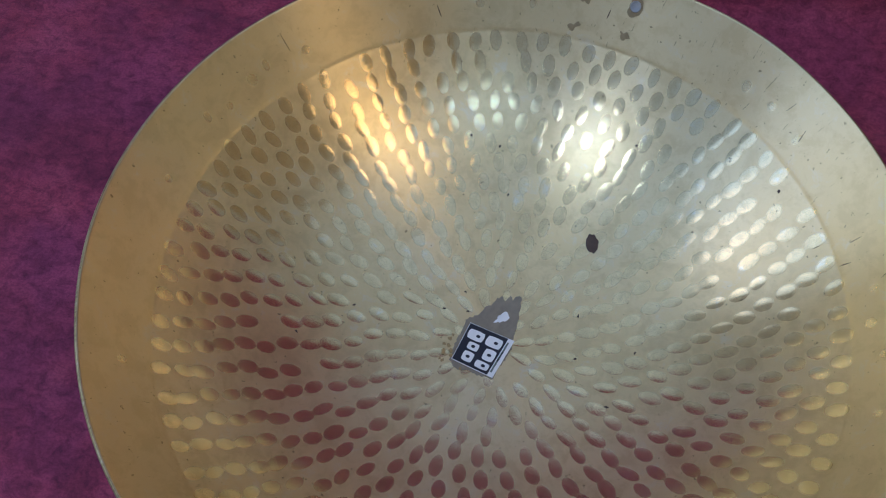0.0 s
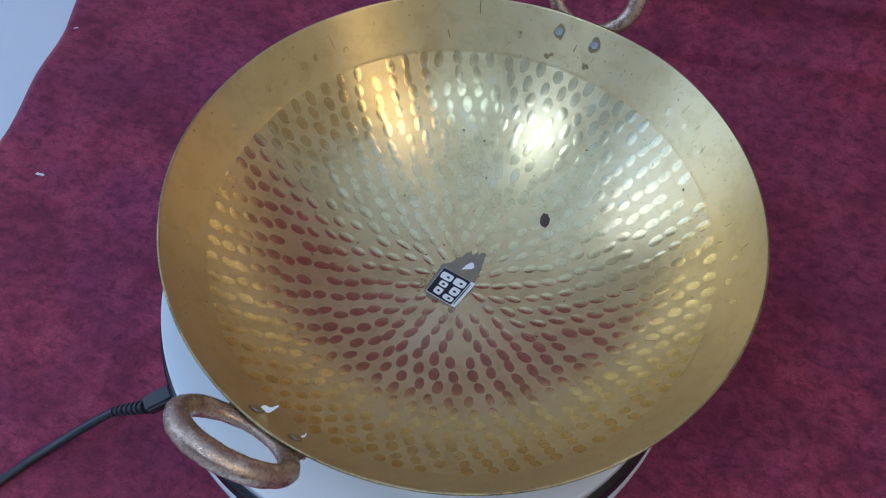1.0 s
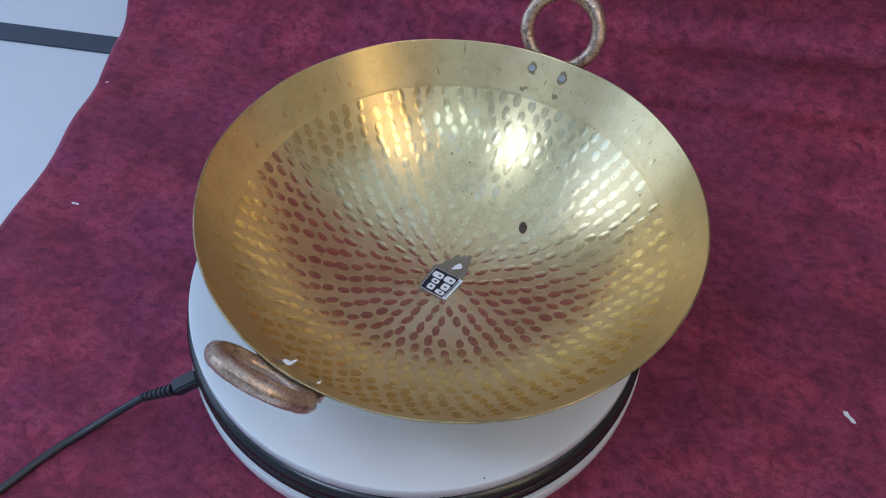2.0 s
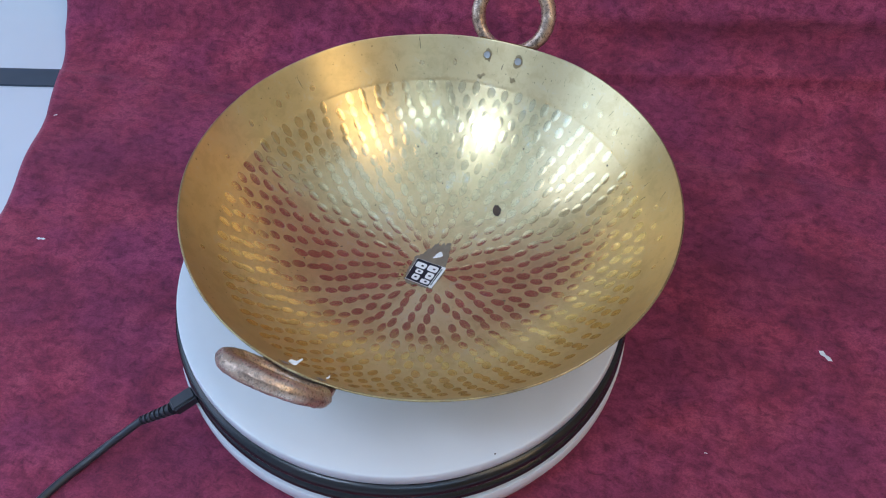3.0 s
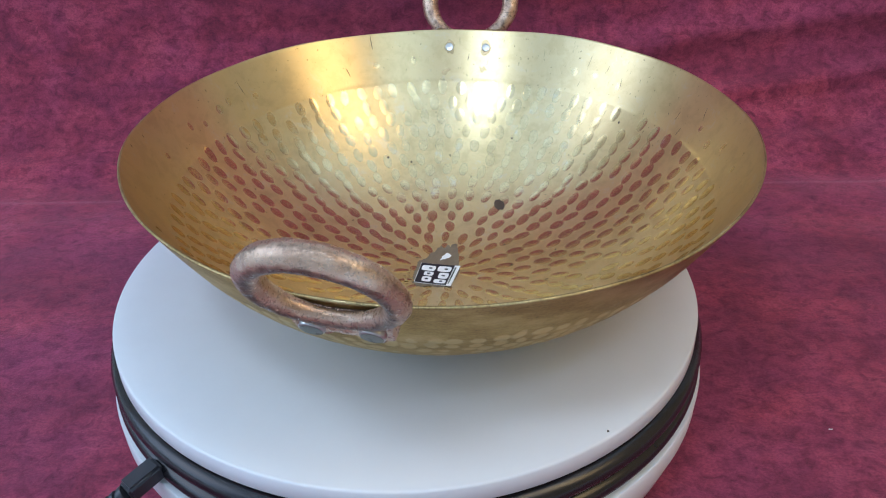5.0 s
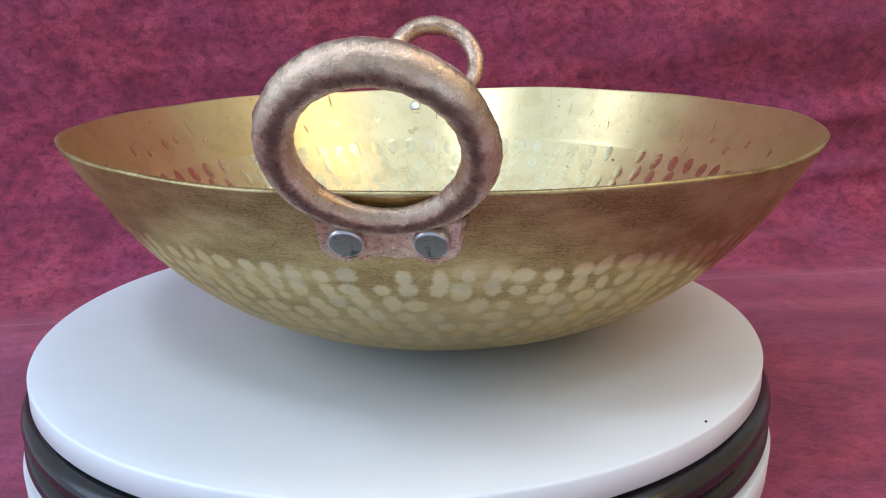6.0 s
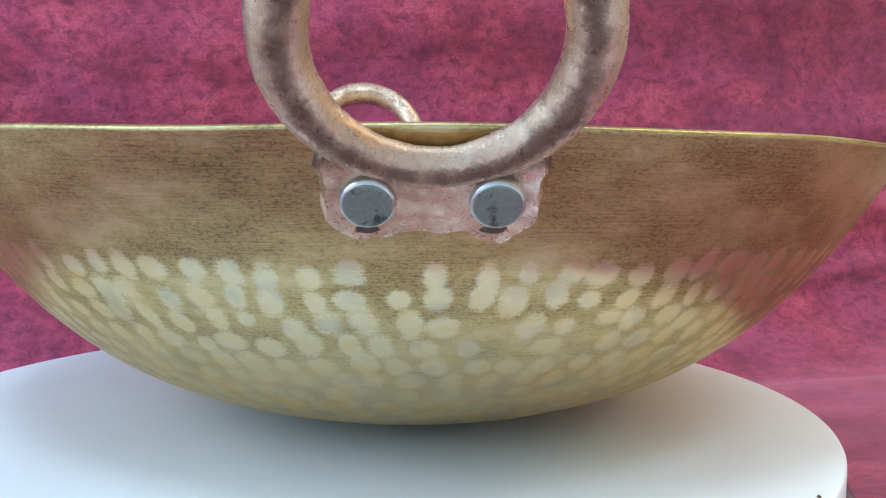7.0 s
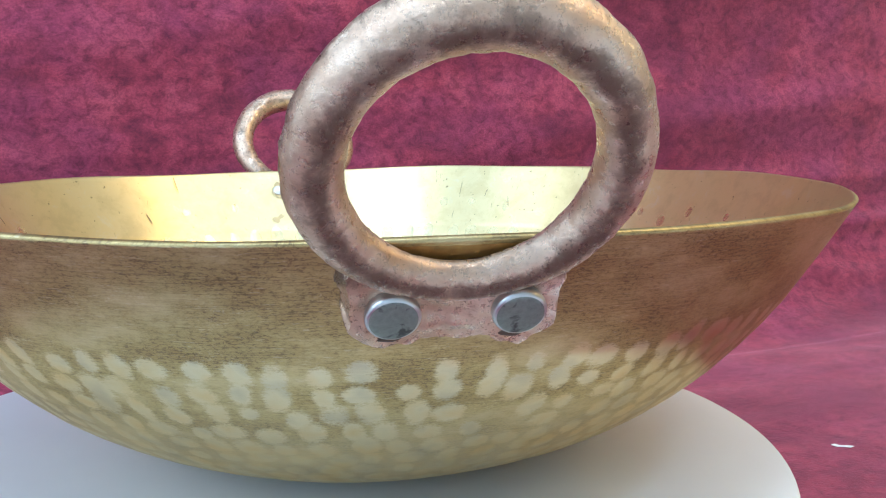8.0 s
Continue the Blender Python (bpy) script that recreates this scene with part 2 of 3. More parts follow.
BRASS_IN = brass_inside()
BRASS_OUT = brass_outside()
COPPER = copper()
CLOTH = velvet()
WALL_TAN = plain_material("tan_wall_paint", (0.64, 0.43, 0.21), 0.7, vary=0.05, scale=25, relief=0.0006)
WHITE_PLASTIC = plain_material("white_abs_plastic", (0.74, 0.75, 0.76), 0.42, vary=0.03, scale=40)
BLACK_RUBBER = plain_material("black_gloss_plastic", (0.012, 0.011, 0.013), 0.24, vary=0.2, scale=80)
BLACK_CORD = plain_material("black_pvc", (0.030, 0.031, 0.038), 0.36, vary=0.2, scale=150, relief=0.0004)
STEEL = stained_steel()
STEEL_TIP = plain_material("bright_rivet_tip", (0.48, 0.48, 0.47), 0.32, 1.0, 0.2, 300, 0.0003)
PAINT = plain_material("beige_wall_paint", (0.70, 0.67, 0.62), 0.75, vary=0.03, scale=25, relief=0.0006)
WHITE_WALL = plain_material("white_wall_paint", (0.80, 0.81, 0.82), 0.7, vary=0.03, scale=25, relief=0.0006)
FLOOR_WHITE = plain_material("white_laminate", (0.74, 0.76, 0.80), 0.45, vary=0.03, scale=18)
RAIL_GREY = plain_material("grey_metal_strip", (0.085, 0.105, 0.14), 0.45, 0.3, 0.15, 50)
STICKER_BLACK = plain_material("black_sticker_print", (0.012, 0.012, 0.02), 0.35, vary=0.15, scale=200)
PAPER = plain_material("white_paper", (0.80, 0.80, 0.79), 0.7, vary=0.05, scale=300)
GLUE = plain_material("grey_glue_residue", (0.30, 0.255, 0.18), 0.42, 0.7, 0.25, 260, 0.0003)
CRUMB = plain_material("ochre_glue_crumb", (0.36, 0.25, 0.10), 0.6, 0.0, 0.3, 900, 0.0002)
GAP_SHADE = plain_material("dark_brown_gap_shade", (0.26, 0.145, 0.04), 0.38, 0.75, 0.6, 330, 0.0002)
BURN_AND_GAP = plain_material("dark_burn_and_gap_shade", (0.07, 0.045, 0.03), 0.55, 0.2, 0.4, 500, 0.0003)
TARNISH = plain_material("brown_tarnish", (0.42, 0.32, 0.17), 0.32, 1.0, 0.25, 500, 0.0001)


# ---------------------------------------------------------------- building helpers
def mesh_object(name, data, mat, parent=None, label=""):
    ob = new(name, data)
    if mat is not None:
        data.materials.append(mat)
    if parent is not None:
        ob.parent = parent
    if label:
        ob["label"] = label
    return ob


def part(name, bm, mat, parent=None, label="", smooth=True):
    data = bpy.data.meshes.new(name)
    bmesh.ops.recalc_face_normals(bm, faces=bm.faces)
    for f in bm.faces:
        f.smooth = smooth
    for e in bm.edges:
        if len(e.link_faces) == 2 and e.calc_face_angle(0) > 0.75:
            e.smooth = False
    bm.to_mesh(data)
    bm.free()
    return mesh_object(name, data, mat, parent, label)


def empty(name, place=(0, 0, 0)):
    ob = new(name)
    ob.empty_display_size = 0.02
    ob.location = place
    return ob


def lathe(profile, steps=96, closed=False):
    """A bmesh turned round z from (radius, height) pairs; a radius of 0 makes a pole."""
    bm = bmesh.new()
    rings = []
    for r, z in profile:
        if r < 1e-7:
            rings.append([bm.verts.new((0, 0, z))] * steps)
        else:
            rings.append([bm.verts.new((r * math.cos(TAU * k / steps), r * math.sin(TAU * k / steps), z)) for k in range(steps)])
    pairs = list(zip(rings, rings[1:])) + ([(rings[-1], rings[0])] if closed else [])
    for a, b in pairs:
        for k in range(steps):
            loop = []
            for v in (a[k], a[(k + 1) % steps], b[(k + 1) % steps], b[k]):
                if v not in loop:
                    loop.append(v)
            if len(loop) > 2:
                bm.faces.new(loop)
    return bm


def tube(points, radius, steps=12):
    """A capped bmesh tube along points; radius is a number or a function of 0..1."""
    bm = bmesh.new()
    rings, n = [], len(points)
    for i, p in enumerate(points):
        way = (Vector(points[min(i + 1, n - 1)]) - Vector(points[max(i - 1, 0)])).normalized()
        side = way.cross(Vector((0, 0, 1)))
        side = side.normalized() if side.length > 1e-4 else Vector((1, 0, 0))
        up = side.cross(way)
        r = radius(i / (n - 1)) if callable(radius) else radius
        rings.append([bm.verts.new(Vector(p) + r * (math.cos(TAU * k / steps) * side + math.sin(TAU * k / steps) * up)) for k in range(steps)])
    for a, b in zip(rings, rings[1:]):
        for k in range(steps):
            bm.faces.new((a[k], a[(k + 1) % steps], b[(k + 1) % steps], b[k]))
    bm.faces.new(rings[0])
    bm.faces.new(rings[-1])
    return bm


def glide(points, per=10):
    """Catmull-Rom through points."""
    pts = [Vector(p) for p in points]
    pts = [2 * pts[0] - pts[1]] + pts + [2 * pts[-1] - pts[-2]]
    out = []
    for a, b, c, d in zip(pts, pts[1:], pts[2:], pts[3:]):
        for k in range(per):
            t = k / per
            out.append(0.5 * (2 * b + (c - a) * t + (2 * a - 5 * b + 4 * c - d) * t * t + (3 * b - a - 3 * c + d) * t ** 3))
    out.append(pts[-2])
    return out


def box(bm, x0, x1, y0, y1, z0, z1):
    m = Matrix.Translation(((x0 + x1) / 2, (y0 + y1) / 2, (z0 + z1) / 2)) @ Matrix.Diagonal((x1 - x0, y1 - y0, z1 - z0, 1))
    bmesh.ops.create_cube(bm, size=1, matrix=m)
    return bm


# ---------------------------------------------------------------- room
FLOOR_Z = -0.004
X0, X1, Y0, Y1, TOP = -1.5, 1.6, -1.7, 1.05, 2.0
tagged(part("floor", box(bmesh.new(), X0 - 0.1, X1 + 0.1, Y0 - 0.1, Y1 + 0.1, FLOOR_Z - 0.1, FLOOR_Z), FLOOR_WHITE, smooth=False),
       "smooth white floor under the cloth backdrop", "floor", kind="structure")
tagged(part("ceiling", box(bmesh.new(), X0 - 0.1, X1 + 0.1, Y0 - 0.1, Y1 + 0.1, TOP, TOP + 0.1), PAINT, smooth=False),
       "plain beige painted ceiling", "ceiling", kind="structure")
tagged(part("wall_north", box(bmesh.new(), X0, X1, Y1, Y1 + 0.1, FLOOR_Z, TOP), PAINT, smooth=False), "plain beige painted wall", "wall", kind="structure")
tagged(part("wall_south", box(bmesh.new(), X0, X1, Y0 - 0.1, Y0, FLOOR_Z, TOP), WHITE_WALL, smooth=False), "plain white painted wall", "wall", kind="structure")
tagged(part("wall_east", box(bmesh.new(), X1, X1 + 0.1, Y0, Y1, FLOOR_Z, TOP), WALL_TAN, smooth=False), "plain tan painted wall", "wall", kind="structure")
west = bmesh.new()
for y0, y1, z0, z1 in ((Y0, -1.60, FLOOR_Z, TOP), (-0.10, Y1, FLOOR_Z, TOP), (-1.60, -0.10, FLOOR_Z, 0.25), (-1.60, -0.10, 1.87, TOP)):
    box(west, X0 - 0.1, X0, y0, y1, z0, z1)
tagged(part("wall_west", west, PAINT, smooth=False), "plain beige painted wall with a wide window opening", "wall", kind="structure")

# grey strip let into the floor beside the cloth
strip = bmesh.new()
box(strip, -1.25, 0.035, -0.014, 0.014, 0, 0.0022)
bmesh.ops.bevel(strip, geom=strip.edges[:], offset=0.0009, segments=2, affect="EDGES")
ob = part("floor_strip", strip, RAIL_GREY, smooth=False)
ob.matrix_world = pose(-0.517, 0.088, FLOOR_Z, 0, 0, 25.6)
tagged(ob, "dark grey metal strip across the white floor", "floor strip", kind="structure")


# ---------------------------------------------------------------- cloth backdrop
SWEEP_TURN, SWEEP_START, SWEEP_RADIUS, SWEEP_TOP = radians(15), 0.235, 0.12, 0.68


def sweep(s):
    """Depth and height of the hanging cloth at s metres along it from the middle of the set."""
    if s < SWEEP_START:
        return s, 0.0, (0.0, 1.0)
    a = (s - SWEEP_START) / SWEEP_RADIUS
    if a < math.pi / 2:
        return SWEEP_START + SWEEP_RADIUS * math.sin(a), SWEEP_RADIUS * (1 - math.cos(a)), (-math.sin(a), math.cos(a))
    return SWEEP_START + SWEEP_RADIUS, SWEEP_RADIUS + s - SWEEP_START - SWEEP_RADIUS * math.pi / 2, (-1.0, 0.0)


# place along the cloth, width, height and wander of each soft fold
FOLDS = ((0.285, 0.012, 0.003, 1.3), (0.340, 0.0105, 0.0105, 4.1), (0.392, 0.015, 0.011, 7.7), (0.470, 0.018, 0.006, 2.9), (0.600, 0.030, 0.008, 9.2))


def backdrop_cloth():
    edge_s = [-1.0, -0.4, 0.047, 0.11, 0.165, 0.215, 0.26, 0.287, 0.32, 0.355, 0.39, 0.44, 0.52, 0.64, 0.82, 1.0]
    edge_l = [-0.33, -0.36, -0.404, -0.418, -0.427, -0.444, -0.457, -0.466, -0.474, -0.488, -0.502, -0.509, -0.53, -0.54, -0.38, -0.30]
    s_end = SWEEP_START + SWEEP_RADIUS * math.pi / 2 + SWEEP_TOP - SWEEP_RADIUS
    ns, nl = 460, 220
    verts, faces, uvs = [], [], []
    for i in range(ns + 1):
        s = -0.32 + (s_end + 0.32) * i / ns
        d, z, (nd, nz) = sweep(s)
        left = float(np.interp(s, edge_s, edge_l)) + 0.003 * noise.noise((s * 14, 3.1, 0))
        right = float(np.interp(s, [-1.0, 0.64, 0.82, 1.0], [0.80, 0.78, 0.50, 0.36]))
        for j in range(nl + 1):
            l = left + (right - left) * j / nl
            far = max(0.0, min(1.0, (s - 0.12) / 0.2))
            calm = 1 - 0.9 * math.exp(-((l + 0.0) ** 2 + s ** 2) / 0.05)
            h = 0.0016 * noise.noise((l * 9, s * 26, 0)) * calm + 0.0045 * far * noise.noise((l * 2.2, s * 17, 4.0))
            h += 0.0015 * noise.noise((l * 16, s * 40, 8.0)) * far
            for c, width, high, phase in FOLDS:
                at = c + 0.13 * (max(-0.2, min(0.6, l)) - 0.24) + 0.008 * noise.noise((l * 3.1, phase, 0)) + 0.006 * noise.noise((l * 11, phase, 2))
                swell = 0.85 + 0.3 * noise.noise((l * 4.3, phase, 7)) if l > 0.05 else 0.75 * max(0.25, 1 + (l - 0.05) * 4)
                h += high * swell * math.exp(-((s - at) / width) ** 2)
            h = h - 0.0008 if s > SWEEP_START else max(-0.0015, h)
            dd, zz = d + nd * h, z + nz * h
            verts.append((l * math.cos(SWEEP_TURN) - dd * math.sin(SWEEP_TURN), l * math.sin(SWEEP_TURN) + dd * math.cos(SWEEP_TURN), zz))
            uvs.append((l, s))
    for i in range(ns):
        for j in range(nl):
            a = i * (nl + 1) + j
            faces.append((a, a + 1, a + nl + 2, a + nl + 1))
    data = bpy.data.meshes.new("backdrop_cloth")
    data.from_pydata(verts, [], faces)
    layer = data.uv_layers.new(name="UVMap")
    idx = np.zeros(len(data.loops), dtype=np.int32)
    data.loops.foreach_get("vertex_index", idx)
    layer.data.foreach_set("uv", np.array(uvs, dtype=np.float32)[idx].ravel())
    data.polygons.foreach_set("use_smooth", [True] * len(data.polygons))
    ob = mesh_object("backdrop_cloth", data, CLOTH)
    solid = ob.modifiers.new("thickness", "SOLIDIFY")
    solid.thickness, solid.offset = 0.0016, -1
    tagged(ob, "maroon suede backdrop cloth sweeping from floor up behind the wok", "backdrop", kind="structure")


backdrop_cloth()


# ---------------------------------------------------------------- turntable
TABLE_X, TABLE_Y, PLATTER_Z, PLATTER_R = -0.0199, -0.0095, 0.0716, 0.1646


def turntable():
    top = empty("turntable", (TABLE_X, TABLE_Y, 0))
    R, Z = PLATTER_R, PLATTER_Z
    part("platter", lathe([(0, Z), (R - 0.012, Z), (R - 0.0012, Z), (R - 0.0004, Z - 0.0003), (R, Z - 0.0011), (R, Z - 0.0100),
                           (R - 0.0006, Z - 0.0108), (R - 0.006, Z - 0.011), (0, Z - 0.011)], 192), WHITE_PLASTIC, top, "white plastic platter")
    ring = [(R - 0.012, Z - 0.0122), (R - 0.002, Z - 0.0125)]
    ring += [(R - 0.0024 + 0.0068 * math.sin(a), Z - 0.0186 + 0.0061 * math.cos(a)) for a in (0.25, 0.6, 0.95, 1.3, 1.57, 1.9, 2.25, 2.6)]
    ring += [(R + 0.0010, Z - 0.0250), (R + 0.0010, Z - 0.0256)]
    ring += [(R - 0.0010 + 0.0055 * math.sin(a), Z - 0.0306 + 0.0052 * math.cos(a)) for a in (0.35, 0.7, 1.05, 1.4, 1.75, 2.1, 2.45)]
    ring += [(R - 0.012, Z - 0.0365)]
    part("rim_band", lathe(ring, 192, True), BLACK_RUBBER, top, "glossy black grooved band round the turntable")
    part("base", lathe([(0, 0.001), (R - 0.004, 0.001), (R - 0.001, 0.003), (R + 0.0052, 0.022), (R + 0.0058, 0.0335), (R + 0.0050, 0.0350),
                        (R - 0.004, 0.0354), (0, 0.0354)], 192), WHITE_PLASTIC, top, "white plastic turntable base")
    foot = lathe([(0, 0), (0.009, 0), (0.009, 0.0012), (0, 0.0012)], 20)
    first = part("foot", foot, BLACK_RUBBER, top)
    first.location = (0.12, 0, 0)
    for k in (1, 2, 3):
        o = new("foot", first.data)
        o.parent = top
        o.location = (0.12 * math.cos(k * math.pi / 2), 0.12 * math.sin(k * math.pi / 2), 0)
    tagged(top, "white electric display turntable with a black rim band", "turntable")


turntable()


def power_cable():
    top = empty("power_cable", (-0.108, -0.156, 0.0))
    base = Vector(top.location)
    jack = Vector((-0.1075, -0.1545, 0.043))
    way = Vector((-0.36, -0.62, -0.16)).normalized()
    plug = bmesh.new()
    box(plug, -0.0055, 0.0055, -0.002, 0.017, -0.0048, 0.0048)
    bmesh.ops.bevel(plug, geom=plug.edges[:], offset=0.0016, segments=3, affect="EDGES")
    p = part("plug", plug, BLACK_CORD, top)
    p.matrix_basis = Matrix.Translation(jack - base) @ way.to_track_quat("Y", "Z").to_matrix().to_4x4()
    tip = jack + way * 0.017
    end = Vector((-0.1395, -0.181, 0.0215))
    relief = [tip.lerp(end, k / 130) - base for k in range(131)]
    part("strain_relief", tube(relief, lambda t: (0.0046 - 0.0014 * t) * (1 - 0.26 * (1 if int(t * 12.99) % 2 else 0)), 16), BLACK_CORD, top, "ribbed strain relief")
    path = glide([end - (end - tip) * 0.1, end, (-0.152, -0.197, 0.0105), (-0.162, -0.218, 0.0045), (-0.170, -0.246, 0.0032), (-0.186, -0.33, 0.0032),
                  (-0.24, -0.47, -0.0008), (-0.36, -0.66, -0.0008)], 12)
    part("cord", tube([q - base for q in path], 0.0029, 12), BLACK_CORD, top)
    tagged(top, "black power cable with ribbed plug running across cloth", "cable")


power_cable()


# ---------------------------------------------------------------- wok
RIM_R, DEPTH, SHAPE_A, SHAPE_P, SHEET = 0.165, 0.0934, 0.42, 4.2, 0.0013
GROOVE_R = 0.1462


def bowl_z(u):
    return DEPTH * (SHAPE_A * u ** 2 + (1 - SHAPE_A) * u ** SHAPE_P)


GROOVE_Z = bowl_z(GROOVE_R / RIM_R)
BAND_SLOPE = (DEPTH - GROOVE_Z) / (RIM_R - GROOVE_R)


CONE = 0.55  # how far the band above the groove is straightened


def wok_z(r):
    """Height of the wall: a bowl up to the groove, nearly a straight cone above it."""
    bowl = bowl_z(r / RIM_R)
    return np.where(r > GROOVE_R, bowl + CONE * (GROOVE_Z + BAND_SLOPE * (r - GROOVE_R) - bowl), bowl)


def wok_slope(r):
    u = r / RIM_R
    bowl = DEPTH * (2 * SHAPE_A * u + (1 - SHAPE_A) * SHAPE_P * u ** (SHAPE_P - 1)) / RIM_R
    return np.where(r > GROOVE_R, bowl + CONE * (BAND_SLOPE - bowl), bowl)


def wok_lines(count):
    """Radii at even steps along the wall, with their arc lengths."""
    fine = np.linspace(0, RIM_R, 4000)
    arc = np.concatenate([[0], np.cumsum(np.hypot(np.diff(fine), np.diff(wok_z(fine))))])
    s = np.linspace(0, arc[-1], count)
    return np.interp(s, arc, fine), s, fine, arc


def hammer_field(s, theta, fine, arc, seed=5, broad=1.0, skip=0.03, pitch=1.0, jitter=0.10, reach=-0.0024, stretch=1.0):
    """Depth of the hammer marks, in metres, on the grid of arc lengths and angles, and how far each point lies inside a mark."""
    rng = np.random.RandomState(seed)
    field = np.zeros((len(s), len(theta)), dtype=np.float32)
    inside = np.zeros_like(field)
    ds = s[1] - s[0]
    dth = theta[1] - theta[0]
    end = np.interp(GROOVE_R, fine, arc) + reach
    ring, k = 0.0156, 0
    while ring < end:
        r = np.interp(ring, arc, fine)
        n = int(round(TAU * r / (0.0094 + 0.0022 * min(1.0, r / 0.09)) / 2 / pitch)) * 2
        shift = 0.5 * (k % 2) + 0.9 * k * 0.11
        for j in range(n):
            if rng.rand() < skip:
                continue
            th = ((j + shift + rng.uniform(-jitter, jitter)) * TAU / n) % TAU
            sc = ring + rng.uniform(-0.01, 0.01) * jitter
            a = rng.uniform(0.0050, 0.0064) * pitch * stretch * rng.uniform(2 - stretch, stretch)
            b = rng.uniform(0.0028, 0.0036) * pitch * (0.72 + 0.28 * min(1.0, r / 0.06)) * broad * rng.uniform(1 - 0.3 * (broad - 1), broad)
            depth = rng.uniform(0.00006, 0.00014) * pitch
            lean = rng.uniform(-0.22, 0.22)
            i0, i1 = max(1, int((sc - a) / ds)), min(len(s) - 1, int((sc + a) / ds) + 2)
            w = int(1.2 * (b + a * 0.25) / r / dth) + 2
            c = int(th / dth)
            cols = np.arange(c - w, c + w + 1)
            y = (cols * dth - th) * r
            x = s[i0:i1, None] - sc
            q = ((x + lean * y[None]) / a) ** 2 + ((y[None] - lean * x) / b) ** 2
            tilt = 1 + rng.uniform(-0.3, 0.3) * x / a + rng.uniform(-0.3, 0.3) * y[None] / b
            dent = depth * np.clip(1 - q, 0, 1) ** 1.15 * tilt
            cc = cols % len(theta)
            field[i0:i1, cc] = np.maximum(field[i0:i1, cc], dent)
            inside[i0:i1, cc] = np.maximum(inside[i0:i1, cc], np.clip(1 - q, 0, 1))
        ring += 0.0104 * pitch
        k += 1
    return field, inside


# single hammer marks on the turned band below the rim
STRAY_DENTS = ((-0.1385, 0.0652), (-0.1543, 0.0080), (-0.1506, -0.0269), (-0.1496, 0.0364), (0.1371, 0.0681), (0.1486, 0.0407), (-0.0783, 0.1320), (-0.0549, 0.1439),
               (-0.1130, -0.1050), (0.1410, 0.0540), (0.1530, 0.0150), (0.0860, 0.1260), (0.0700, 0.1370), (-0.1480, 0.0460), (-0.1510, 0.0200), (0.0560, 0.1430))


def wok_body(parent):
    nt = 1152
    theta = np.arange(nt) * TAU / nt
    r, s, fine, arc = wok_lines(220)
    dents, dent_mask = hammer_field(s, theta, fine, arc)
    bumps, bump_mask = hammer_field(s, theta, fine, arc, 11, 1.42, 0.02, 0.80, 0.15, 0.003, 1.20)
    bumps *= 1.6 * np.clip((s[:, None] - 0.055) / 0.06, 0.1, 1)
    for k, (x, y) in enumerate(STRAY_DENTS):
        d, a = math.hypot(x, y), math.atan2(y, x)
        gap = (theta - a + math.pi) % TAU - math.pi
        q = ((s[:, None] - np.interp(d, fine, arc)) / (0.0040 if k % 2 else 0.0030)) ** 2 + (gap[None] * d / (0.0024 if k % 3 else 0.0032)) ** 2
        dents = np.maximum(dents, (0.00009 * np.clip(1 - q, 0, 1) ** 1.15).astype(np.float32))
        dent_mask = np.maximum(dent_mask, 0.3 * np.clip(1 - q, 0, 1).astype(np.float32))
    slope = wok_slope(r)
    nr, nz = -slope / np.hypot(1, slope), 1 / np.hypot(1, slope)
    wave = np.zeros_like(dents)
    for i in range(len(s)):
        for j in range(0, nt, 16):
            wave[i, j:j + 16] = noise.noise((r[i] * 22 * math.cos(theta[j]), r[i] * 22 * math.sin(theta[j]), 2.0))
    kernel = np.ones(33) / 33
    wave = np.array([np.convolve(np.concatenate([row[-16:], row, row[:16]]), kernel, "valid") for row in wave])
    wave *= 0.00025
    rim_wave = 0.0009 * np.sin(2 * theta + 0.6) + 0.0005 * np.sin(5 * theta + 2.0) + 0.00025 * np.sin(11 * theta)
    groove = 0.00005 * (1 - np.tanh((r - GROOVE_R) / 0.0005)) + 0.00013 * np.exp(-((r - GROOVE_R + 0.0004) / 0.0006) ** 2)
    lift = (r / RIM_R) ** 6

    def sheet(offset, sign):
        """One side of the metal sheet: its vertices as arrays, the pole first."""
        off = offset + wave - (bumps if sign < 0 else dents) + (0 if sign < 0 else -groove[:, None])
        rr = r[:, None] + nr[:, None] * off
        zz = wok_z(r)[:, None] + nz[:, None] * off + lift[:, None] * rim_wave[None]
        co = np.stack([rr * np.cos(theta), rr * np.sin(theta), zz], -1)
        return co

    inner, outer = sheet(SHEET, 1), sheet(0.0, -1)
    n = len(s) - 1
    co = np.concatenate([inner[1:].reshape(-1, 3), [[0, 0, inner[0, 0, 2]]], outer[1:].reshape(-1, 3), [[0, 0, outer[0, 0, 2]]]])
    i, j = np.meshgrid(np.arange(n - 1), np.arange(nt), indexing="ij")
    a, b = i * nt + j, i * nt + (j + 1) % nt
    quads_in = np.stack([a, b, b + nt, a + nt], -1).reshape(-1, 4)
    base = n * nt + 1
    quads_out = quads_in[:, ::-1] + base
    j = np.arange(nt)
    rim = np.stack([(n - 1) * nt + j, (n - 1) * nt + (j + 1) % nt, base + (n - 1) * nt + (j + 1) % nt, base + (n - 1) * nt + j], -1)
    tri_in = np.stack([np.full(nt, n * nt), j, (j + 1) % nt], -1)
    tri_out = np.stack([np.full(nt, base + n * nt), base + (j + 1) % nt, base + j], -1)
    faces = quads_in.tolist() + quads_out.tolist() + rim.tolist() + tri_in.tolist() + tri_out.tolist()
    data = bpy.data.meshes.new("body")
    data.from_pydata(co.tolist(), [], faces)
